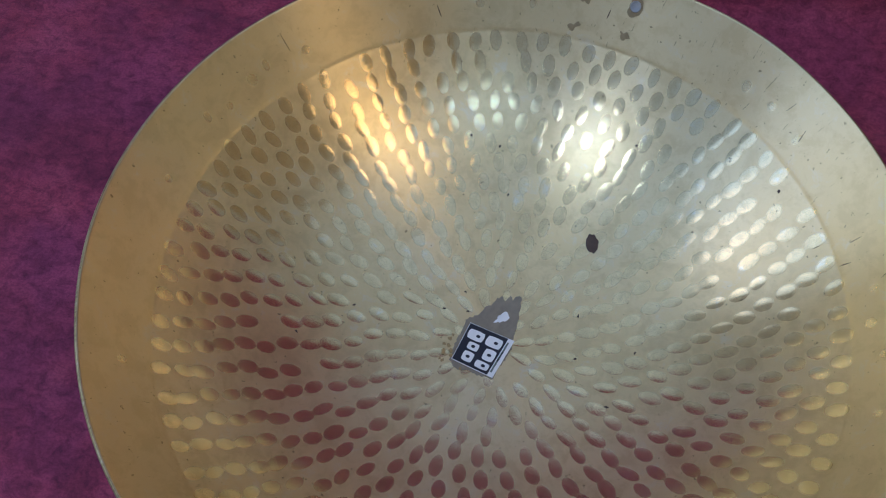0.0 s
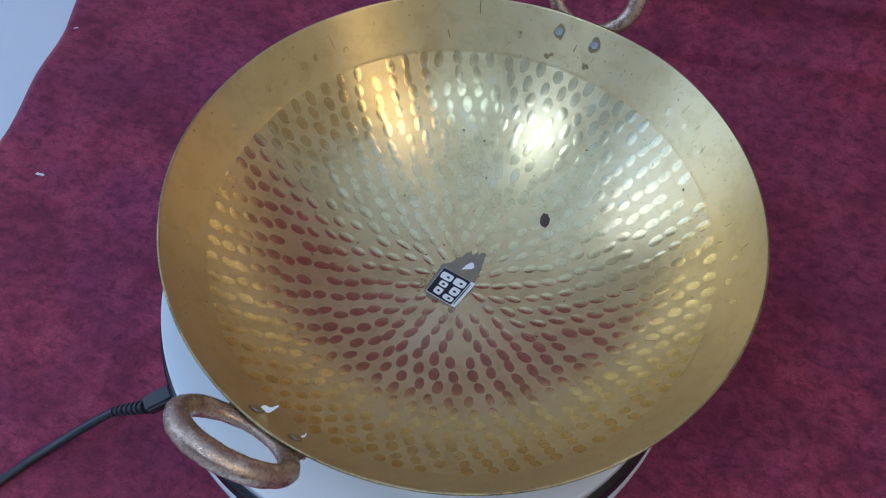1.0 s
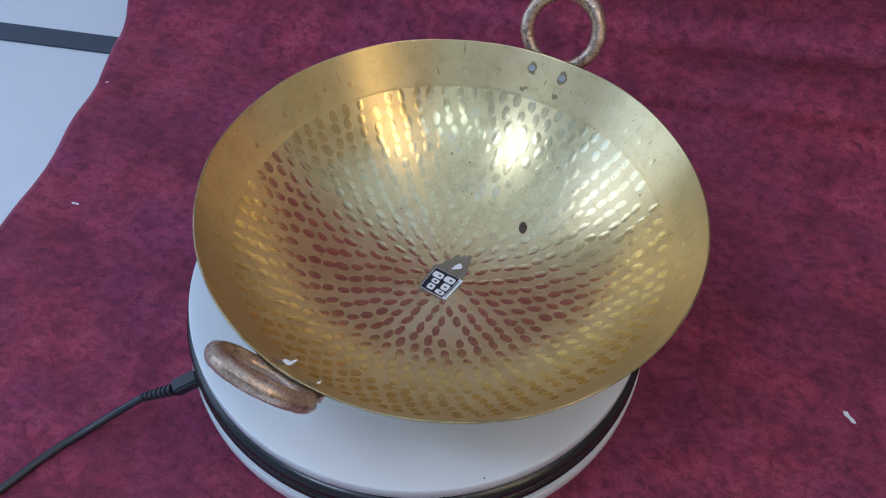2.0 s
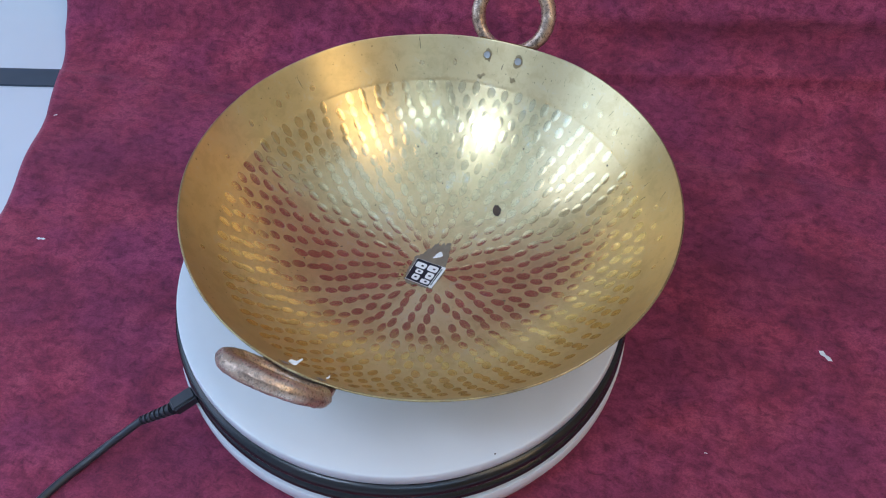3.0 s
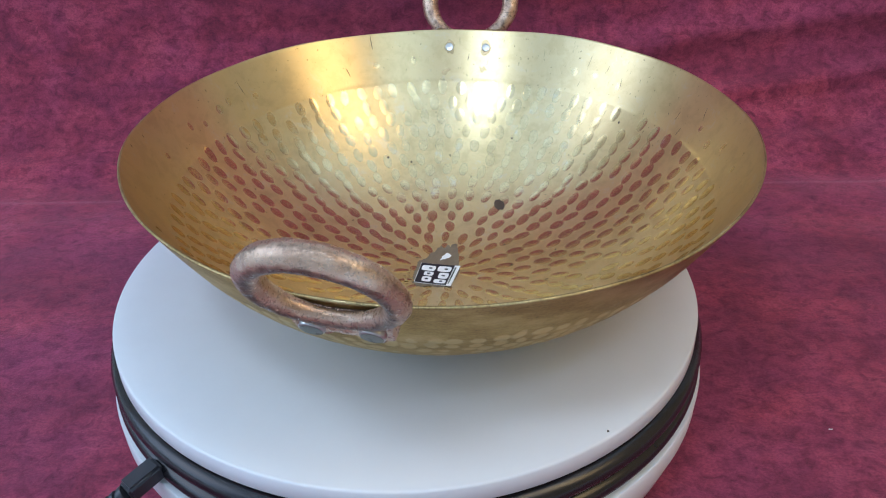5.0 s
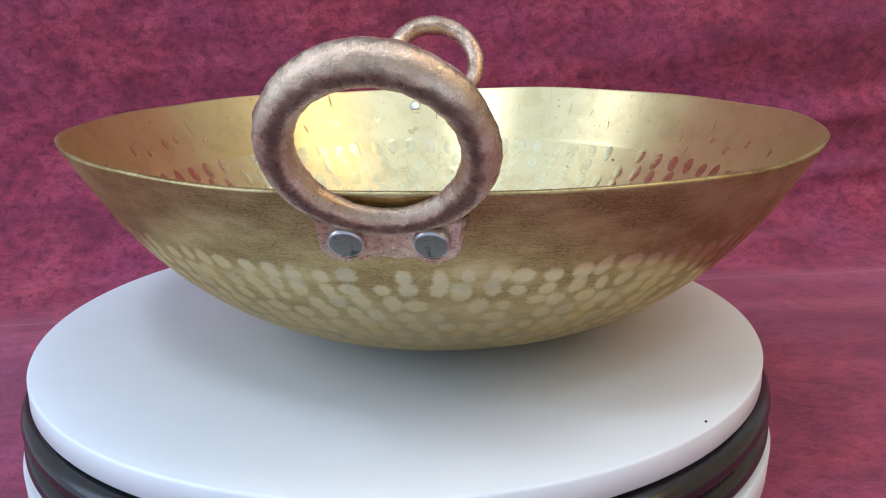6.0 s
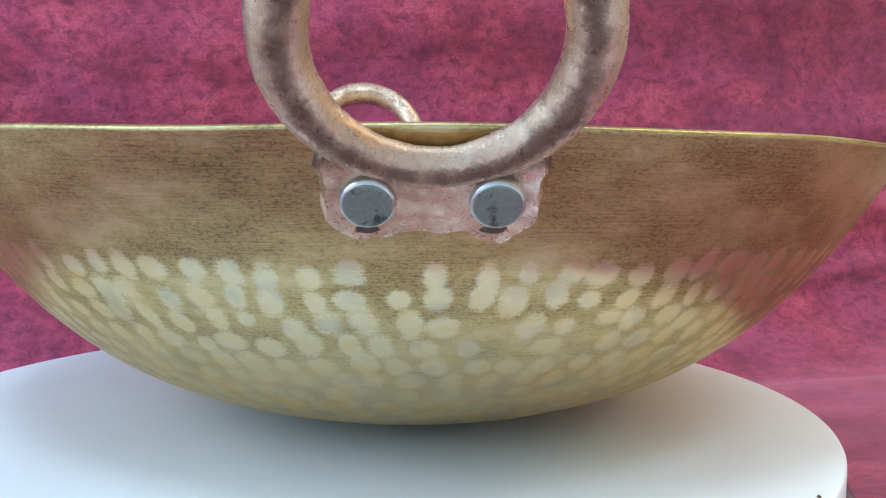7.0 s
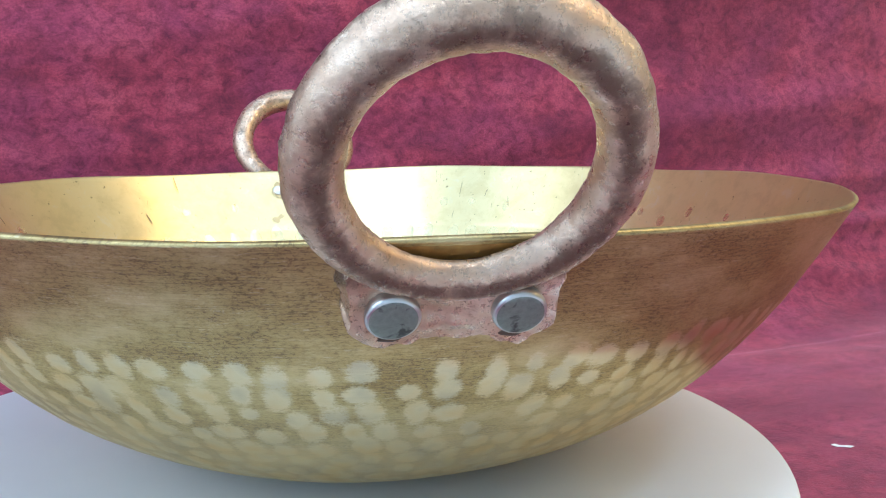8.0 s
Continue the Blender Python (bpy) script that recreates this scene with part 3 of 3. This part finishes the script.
    data.polygons.foreach_set("use_smooth", [True] * len(data.polygons))
    slots = np.concatenate([np.zeros(len(quads_in)), np.ones(len(quads_out) + nt), np.zeros(nt), np.ones(nt)]).astype(np.int32)
    data.materials.append(BRASS_IN)
    data.materials.append(BRASS_OUT)
    data.polygons.foreach_set("material_index", slots)
    attr = data.attributes.new("worn", "FLOAT", "POINT")
    attr.data.foreach_set("value", np.concatenate([dent_mask[1:].ravel(), [0.3], bump_mask[1:].ravel(), [0.3]]).astype(np.float32))
    layer = data.uv_layers.new(name="UVMap")
    idx = np.zeros(len(data.loops), dtype=np.int32)
    data.loops.foreach_get("vertex_index", idx)
    th2, s2 = np.meshgrid(theta * 0.12, s[1:])
    u = np.stack([th2, s2], -1).reshape(-1, 2)
    u = np.concatenate([u, [[0, 0]], u, [[0, 0]]]).astype(np.float32)
    layer.data.foreach_set("uv", u[idx].ravel())
    ob = new("body", data)
    ob.parent = parent
    return ob


def skin_point(x, y, lift):
    """A point of the wok's inner surface, lifted off it."""
    r = math.hypot(x, y)
    sl = float(wok_slope(r))
    k = (SHEET + lift) / math.hypot(1, sl)
    f = (r - sl * k) / r if r > 1e-6 else 1
    return Vector((x * f, y * f, float(wok_z(r)) + k))


def skin_patch(name, outline, mat, parent, label="", lift=0.00012, rings=5):
    """A thin film lying on the wok's inner surface inside an outline of (x, y)."""
    bm = bmesh.new()
    cx = sum(p[0] for p in outline) / len(outline)
    cy = sum(p[1] for p in outline) / len(outline)
    mid = bm.verts.new(skin_point(cx, cy, lift))
    last = None
    for k in range(1, rings + 1):
        f = k / rings
        row = [bm.verts.new(skin_point(cx + (x - cx) * f, cy + (y - cy) * f, lift if k < rings else lift * 0.8)) for x, y in outline]
        for j in range(len(row)):
            q = (j + 1) % len(row)
            if last is None:
                bm.faces.new((mid, row[j], row[q]))
            else:
                bm.faces.new((last[j], row[j], row[q], last[q]))
        last = row
    return part(name, bm, mat, parent, label)


def blob(x, y, long, wide, turn, seed, rough=0.2, n=22):
    out = []
    for k in range(n):
        a = TAU * k / n
        f = 1 + rough * noise.noise((math.cos(a) * 1.7 + seed, math.sin(a) * 1.7, seed * 1.3)) * 2
        u, v = long * f * math.cos(a), wide * f * math.sin(a)
        out.append((x + u * math.cos(turn) - v * math.sin(turn), y + u * math.sin(turn) + v * math.cos(turn)))
    return out


def handle_mesh():
    """Cast ring with its riveting plate; x along the rim, y up the wall, z away from the wall."""
    bm = bmesh.new()
    major, minor, cy, cz = 0.0276, 0.0054, 0.0194, 0.0040
    na, nb = 120, 44
    layer = bm.verts.layers.float.new("painted_dark")
    rings = []
    for i in range(na):
        a = TAU * i / na
        low = max(0.0, -math.sin(a)) ** 2
        row = []
        for j in range(nb):
            b = TAU * j / nb
            k = minor * (1 + 0.11 * max(0.0, math.sin(a)) ** 2 + 0.05 * noise.noise((6 * math.cos(a), 6 * math.sin(a), 1.4 * math.cos(b)))
                         + 0.05 * noise.noise((19 * math.cos(a), 19 * math.sin(a), 3 * math.sin(b))))
            seam = min(b, TAU - b) / 0.16
            k *= 1 + 0.07 * math.exp(-seam * seam) * (0.6 + noise.noise((9 * math.cos(a), 9 * math.sin(a), 4.0)))
            rad = major + k * math.cos(b) * (1 - (0.5 * low if math.cos(b) > 0 else 0))
            rise = 1 + 0.035 * max(0.0, math.sin(a))
            row.append(bm.verts.new((rad * math.cos(a), cy + rad * rise * math.sin(a), cz + k * math.sin(b) * (1 - 0.36 * low))))
            # front band paints a dark reflection, wall side the shade of the gap
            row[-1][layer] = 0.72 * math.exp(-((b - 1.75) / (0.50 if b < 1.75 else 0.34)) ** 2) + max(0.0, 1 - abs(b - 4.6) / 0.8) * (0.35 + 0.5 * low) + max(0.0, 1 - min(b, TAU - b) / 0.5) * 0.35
        rings.append(row)
    for i in range(na):
        for j in range(nb):
            bm.faces.new((rings[i][j], rings[(i + 1) % na][j], rings[(i + 1) % na][(j + 1) % nb], rings[i][(j + 1) % nb]))
    bmesh.ops.rotate(bm, cent=(0, -0.0135, 0.003), matrix=Matrix.Rotation(radians(0.2), 3, "X"), verts=bm.verts[:])
    nx, ny = 72, 28
    grid = []
    for i in range(nx + 1):
        x = -0.0218 + 0.0436 * i / nx
        side = 1 if x > 0 else -1
        e = abs(x) / 0.0218
        lobe = 0.0110 * math.sqrt(max(0.0, 1 - ((abs(x) - 0.0126) / 0.0093) ** 2)) if abs(abs(x) - 0.0126) < 0.0093 else 0.0
        low = -0.0139 - max(lobe, 0.0092 * math.sqrt(max(0.0, 1 - e ** 4))) - 0.0011 * noise.noise((x * 240, 0, 0)) - 0.0005 * noise.noise((x * 700, 3, 0))
        high = -0.0135 + 0.0086 * math.sqrt(max(0.0, 1 - e ** 6)) + 0.005 * e * e
        row = []
        for j in range(ny + 1):
            f = j / ny
            y = low + (high - low) * f
            border = min(1.0, 9 * min(f + 0.01, 1.05 - f), 14 * (1 - e) + 0.03)
            z = 0.0006 + 0.0040 * math.sqrt(max(0.0, border)) + 0.0009 * noise.noise((x * 90, y * 90, 5.0)) + 0.0008 * noise.noise((x * 260, y * 260, 0))
            z += 0.0016 * math.exp(-((border - 0.75) / 0.3) ** 2) * (0.6 + noise.noise((x * 180, y * 180, 9.0)))
            flare = side * e ** 3 * (0.0016 * max(0.0, f - 0.55) / 0.45 + 0.0007 * noise.noise((side * 3.0, f * 6, 1.0)))
            row.append((bm.verts.new((x + flare, y, z)), bm.verts.new((x + flare, y, -0.0002))))
            # plate top and back darkened to paint the shade behind the ring
            row[-1][0][layer], row[-1][1][layer] = 0.8 * max(0.0, (f - 0.72) / 0.28), 0.9
        grid.append(row)
    for i in range(nx):
        for j in range(ny):
            a, b, c, d = grid[i][j], grid[i + 1][j], grid[i + 1][j + 1], grid[i][j + 1]
            bm.faces.new((a[0], b[0], c[0], d[0]))
            bm.faces.new((d[1], c[1], b[1], a[1]))
    for i in range(nx):
        for j in (0, ny):
            bm.faces.new((grid[i][j][0], grid[i][j][1], grid[i + 1][j][1], grid[i + 1][j][0]))
    for j in range(ny):
        for i in (0, nx):
            bm.faces.new((grid[i][j][0], grid[i][j + 1][0], grid[i][j + 1][1], grid[i][j][1]))
    return bm


def wok():
    top = empty("brass_wok", (0, 0, PLATTER_Z))
    wok_body(top)
    lean = math.atan(BAND_SLOPE)
    rivet_data = None
    ring_data = None
    for turn in (-90.0, 97.2):
        t = radians(turn)
        out = Vector((math.cos(t), math.sin(t), 0))
        up = (out * math.cos(lean) + Vector((0, 0, math.sin(lean)))).normalized()
        away = (out * math.sin(lean) - Vector((0, 0, math.cos(lean)))).normalized()
        along = up.cross(away)
        m = Matrix((along, up, away)).transposed().to_4x4()
        m.translation = out * RIM_R + Vector((0, 0, DEPTH))
        if ring_data is None:
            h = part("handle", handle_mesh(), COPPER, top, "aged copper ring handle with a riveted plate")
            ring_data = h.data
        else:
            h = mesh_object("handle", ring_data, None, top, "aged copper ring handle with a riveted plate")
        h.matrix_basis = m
        # dark strip laid on the wall to paint the shade between ring and wok
        strip = bmesh.new()
        rows = []
        for k in range(25):
            x = -0.0215 + 0.043 * k / 24
            sink = 0.85 * x * x / (2 * RIM_R)
            low, high = -0.0105 - 0.0006 * noise.noise((x * 300, turn, 1)), -0.0006 - 0.0005 * abs(noise.noise((x * 400, turn, 4)))
            rows.append([strip.verts.new((x, low + (high - low) * f, z - sink)) for f, z in ((0, -0.0003), (0.15, 0.0004), (0.85, 0.0004), (1, -0.0003))])
        for a, b in zip(rows, rows[1:]):
            for j in range(3):
                strip.faces.new((a[j], b[j], b[j + 1], a[j + 1]))
        part("gap_shade", strip, GAP_SHADE, h, "dark brown strip painting gap shade behind the ring")
        for x in (-0.0125, 0.0125):
            if rivet_data is None:
                prof = [(0, 0.0082), (0.0040, 0.0081), (0.0048, 0.0080), (0.0053, 0.0077), (0.0055, 0.0073), (0.0055, 0.0060), (0.0050, 0.0046), (0.0026, 0.0044),
                        (0.0025, -0.0010), (0.0028, -0.0014), (0.0028, -0.0018), (0.0024, -0.0022), (0.0014, -0.0021), (0, -0.0019)]
                r = part("rivet", lathe(prof, 36), STEEL, h, "flat steel rivet")
                rivet_data = r.data
                rivet_data.materials.append(STEEL_TIP)
                for f in rivet_data.polygons:
                    if f.center.z < -0.0005 or 0.00495 < math.hypot(f.center.x, f.center.y):
                        f.material_index = 1
            else:
                r = mesh_object("rivet", rivet_data, None, h, "flat steel rivet")
            r.matrix_basis = pose(x, -0.0133, 0)
            at = m @ Vector((x, -0.0133, 0))
            skin_patch("rivet_stain", blob(at.x, at.y, 0.0036, 0.0024, t + math.pi / 2, x * 300 + turn, 0.25, 26), TARNISH, top, "dark tarnish round a rivet tip", 0.00025, 3)
            # dark blob standing in for the shaded gap below each rivet head
            gap_blob = bmesh.new()
            bmesh.ops.create_uvsphere(gap_blob, u_segments=14, v_segments=8, radius=1)
            for v in gap_blob.verts:
                k = 1 + 0.35 * noise.noise(v.co * 1.7 + Vector((x * 400, turn, 0)))
                v.co = Vector((v.co.x * 0.0026 * k, v.co.y * 0.0010 * k, v.co.z * 0.0007))
            q = part("rivet_gap_blob", gap_blob, BURN_AND_GAP, h, "dark blob painting the shaded gap under a rivet")
            q.matrix_basis = pose(x - 0.0003, -0.0208, 0.0050)
    # old label glue beside the sticker, with a jagged upper edge
    jag = [(0.0085, 0.004), (0.0045, 0.0185), (0.0012, 0.0292), (-0.0016, 0.0300), (-0.0022, 0.0262), (-0.0044, 0.0268), (-0.0052, 0.0240), (-0.0074, 0.0262),
           (-0.0096, 0.0236), (-0.0104, 0.0190), (-0.0128, 0.0170), (-0.0136, 0.0120), (-0.0176, 0.0070), (-0.0172, 0.0010), (-0.0170, -0.0080),
           (-0.0158, -0.0130), (-0.0152, -0.0172), (-0.0110, -0.0184), (-0.0020, -0.0172), (0.0076, -0.0160), (0.0085, -0.006)]
    ragged = []
    for (x0, y0), (x1, y1) in zip(jag, jag[1:] + jag[:1]):
        n = max(1, int(math.hypot(x1 - x0, y1 - y0) / 0.0011))
        for k in range(n):
            x, y = x0 + (x1 - x0) * k / n, y0 + (y1 - y0) * k / n
            f = 1 + 0.07 * noise.noise((x * 700, y * 700, 2.5)) + 0.05 * noise.noise((x * 240, y * 240, 6.5))
            ragged.append((-0.0045 + (x + 0.0045) * f, 0.003 + (y - 0.003) * f))
    skin_patch("glue_residue", ragged, GLUE, top, "grey torn glue residue", 0.0002)
    rng = random.Random(9)
    for k in range(16):
        a, d = rng.gauss(3.75, 0.30), rng.uniform(0.0195, 0.0285)
        size = rng.uniform(0.0005, 0.0013)
        skin_patch("glue_crumb", blob(d * math.cos(a), d * math.sin(a), size, size * 0.7, rng.uniform(0, 3), k * 1.9, 0.4, 12), CRUMB, top, "ochre glue crumb", 0.0004, 2)
    skin_patch("paper_remnant", blob(-0.0028, 0.0150, 0.0034, 0.0022, 1.0, 3.3, 0.35), PAPER, top, "white torn paper remnant", 0.0004)
    skin_patch("burn_mark", blob(0.0198, 0.0702, 0.0050, 0.0029, 2.15, 6.3, 0.16, 30), BURN_AND_GAP, top, "dark brown burn mark")
    for k, (x, y) in enumerate(((-0.0080, 0.1500), (-0.0330, 0.1455))):
        skin_patch("grime_smudge", blob(x, y, 0.0028, 0.0009, math.atan2(y, x) + math.pi / 2 + 0.3 * math.sin(k), k * 2.1, 0.45, 28), TARNISH, top, "brown tarnish smudge under a rivet", 0.0002, 3)
    specks = [(0.0611, -0.0045), (-0.0680, -0.0164), (-0.0299, 0.0744), (-0.0814, -0.0445), (-0.0192, 0.0104), (-0.0446, 0.0927), (0.0893, 0.1086), (0.1085, 0.1107),
              (0.0380, 0.0120), (0.0300, 0.0330), (-0.0250, 0.0190), (-0.0300, 0.0060), (0.0620, 0.0260), (-0.0600, 0.0900), (0.0190, 0.1180)]
    rng = random.Random(4)
    for k in range(18):
        a, d = (rng.gauss(0.78, 0.16), rng.uniform(0.138, 0.162)) if k < 9 else (rng.uniform(0.3, 2.9), rng.uniform(0.147, 0.163))
        skin_patch("scratch", blob(d * math.cos(a), d * math.sin(a), rng.uniform(0.0009, 0.0028), rng.uniform(0.00012, 0.00024), a + rng.gauss(0, 0.5), k * 1.7, 0.3, 14), BURN_AND_GAP, top, "", 0.0002, 2)
    for k, (x, y) in enumerate(specks):
        skin_patch("dark_speck", blob(x, y, 0.0008, 0.0005, k * 0.9, k + 0.4, 0.4, 10), BURN_AND_GAP, top, "", 0.0001, 2)
    tagged(top, "round hammered brass wok with copper ring handles on turntable", "wok")
    return top


wok()


# ---------------------------------------------------------------- sticker inside the wok
def sticker():
    top = empty("sticker", (0, 0, PLATTER_Z))
    a, b, c, d = (-0.0152, 0.0056), (0.0083, 0.0072), (0.0075, -0.0150), (-0.0142, -0.0158)

    def at(u, v, lift):
        x = (a[0] * (1 - u) + b[0] * u) * (1 - v) + (d[0] * (1 - u) + c[0] * u) * v
        y = (a[1] * (1 - u) + b[1] * u) * (1 - v) + (d[1] * (1 - u) + c[1] * u) * v
        return skin_point(x, y, lift)

    def piece(name, u0, u1, v0, v1, lift, mat, label="", cut=0.0):
        n = 8
        bm = bmesh.new()
        grid = []
        for i in range(n + 1):
            row = []
            for j in range(n + 1):
                fu, fv = i / n, j / n
                pu, pv = 2 * fu - 1, 2 * fv - 1
                if cut:
                    pu, pv = pu * math.sqrt(1 - cut * pv * pv / 2), pv * math.sqrt(1 - cut * pu * pu / 2)
                row.append(bm.verts.new(at(u0 + (u1 - u0) * (pu + 1) / 2, v0 + (v1 - v0) * (pv + 1) / 2, lift)))
            grid.append(row)
        for i in range(n):
            for j in range(n):
                bm.faces.new((grid[i][j], grid[i + 1][j], grid[i + 1][j + 1], grid[i][j + 1]))
        geom = bmesh.ops.extrude_face_region(bm, geom=bm.faces[:])["geom"]
        bmesh.ops.translate(bm, vec=(0, 0, -0.00012), verts=[g for g in geom if isinstance(g, bmesh.types.BMVert)])
        return part(name, bm, mat, top, label, smooth=False)

    piece("backing", 0, 1, 0, 1, 0.00055, PAPER, "white sticker backing")
    piece("print", 0.012, 0.865, 0.012, 0.985, 0.00070, STICKER_BLACK, "black printed square")
    # two rows of white blocks, each with a small black slot
    for u0, u1, v0, v1 in ((0.17, 0.42, 0.66, 0.91), (0.17, 0.42, 0.42, 0.61), (0.06, 0.42, 0.12, 0.37), (0.50, 0.82, 0.75, 0.93), (0.56, 0.82, 0.41, 0.70), (0.47, 0.82, 0.10, 0.36)):
        mark = piece("white_mark", u0, u1, v0, v1, 0.00082, PAPER, "", 0.45)
        um, vm = (max(u0, u1 - 0.26) + u1) / 2, (v0 + v1) / 2
        piece("black_slot", um - 0.045, um + 0.045, vm - 0.035, vm + 0.035, 0.00094, STICKER_BLACK, "", 0.8)
    piece("print_bar", 0.885, 0.925, 0.10, 0.90, 0.00070, STEEL, "thin grey line of print")
    tagged(top, "black square sticker with white marks on wok bottom", "sticker")


sticker()


# ---------------------------------------------------------------- scraps
def scrap(name, place, outline, turn, label, curl=0.3, group="scraps on the cloth", scale=1.0):
    """A torn, slightly curled bit of paper."""
    bm = bmesh.new()
    for z in (0.0, 0.00025):
        vs = [bm.verts.new((x * scale, y * scale, z + curl * abs(x * scale) ** 1.5 * 4)) for x, y in outline]
        bm.faces.new(vs)
    bmesh.ops.bridge_loops(bm, edges=bm.edges[:])
    ob = part(name, bm, PAPER, smooth=False)
    ob.matrix_world = pose(*place, 0, 0, turn)
    return tagged(ob, label, "paper scrap", group)


shred = [(-0.006, -0.001), (-0.003, -0.0022), (0.000, -0.0012), (0.004, -0.0018), (0.0062, 0.0002), (0.003, 0.0016), (-0.001, 0.0011), (-0.004, 0.0019)]
scrap("paper_scrap", (-0.345, -0.074, 0.0006), shred, 20, "small curled white paper shred on maroon cloth", scale=0.65)
scrap("paper_scrap", (0.286, 0.119, 0.0006), shred, -28, "torn white paper scrap lying on maroon cloth", scale=1.05)
scrap("paper_scrap", (-0.448, 0.054, 0.0006), shred, 50, "tiny white paper crumb near cloth edge", scale=0.35)
scrap("paper_scrap", (0.227, -0.006, 0.0006), shred, 10, "tiny pale paper crumb on maroon cloth", scale=0.2)
torn = [(-0.0045, -0.0010), (0.0005, -0.0022), (0.0022, -0.0012), (0.0052, 0.0042), (0.0044, 0.0048), (0.0010, 0.0014), (-0.0030, 0.0012)]


def tape_bit(x, y, turn, size):
    p = skin_point(x, y, 0.0022)
    ob = scrap("tape_scrap", (p.x, p.y, p.z + PLATTER_Z), torn, 0, "torn white tape bit stuck beside a rivet", 0.6, "tape bits in wok", size)
    sl = float(wok_slope(math.hypot(x, y)))
    n = Vector((-x * sl, -y * sl, math.hypot(x, y))).normalized()
    n = (n * 0.25 + Vector((0.3, -0.35, 0.8))).normalized()
    ob.matrix_world = Matrix.Translation((p.x, p.y, p.z + PLATTER_Z)) @ n.to_track_quat("Z", "Y").to_matrix().to_4x4() @ pose(0, 0, 0, 0, 0, turn)


tape_bit(-0.0090, -0.1556, -55, 0.8)
tape_bit(0.0152, -0.1565, -20, 0.3)
dot = lathe([(0, 0.0006), (0.0004, 0.0005), (0.0006, 0.0), (0, 0.0)], 10)
ob = part("dirt_speck", dot, BURN_AND_GAP)
ob.location = (0.1046, -0.1120, PLATTER_Z)
tagged(ob, "tiny dark dirt speck on the white platter", "dirt speck")
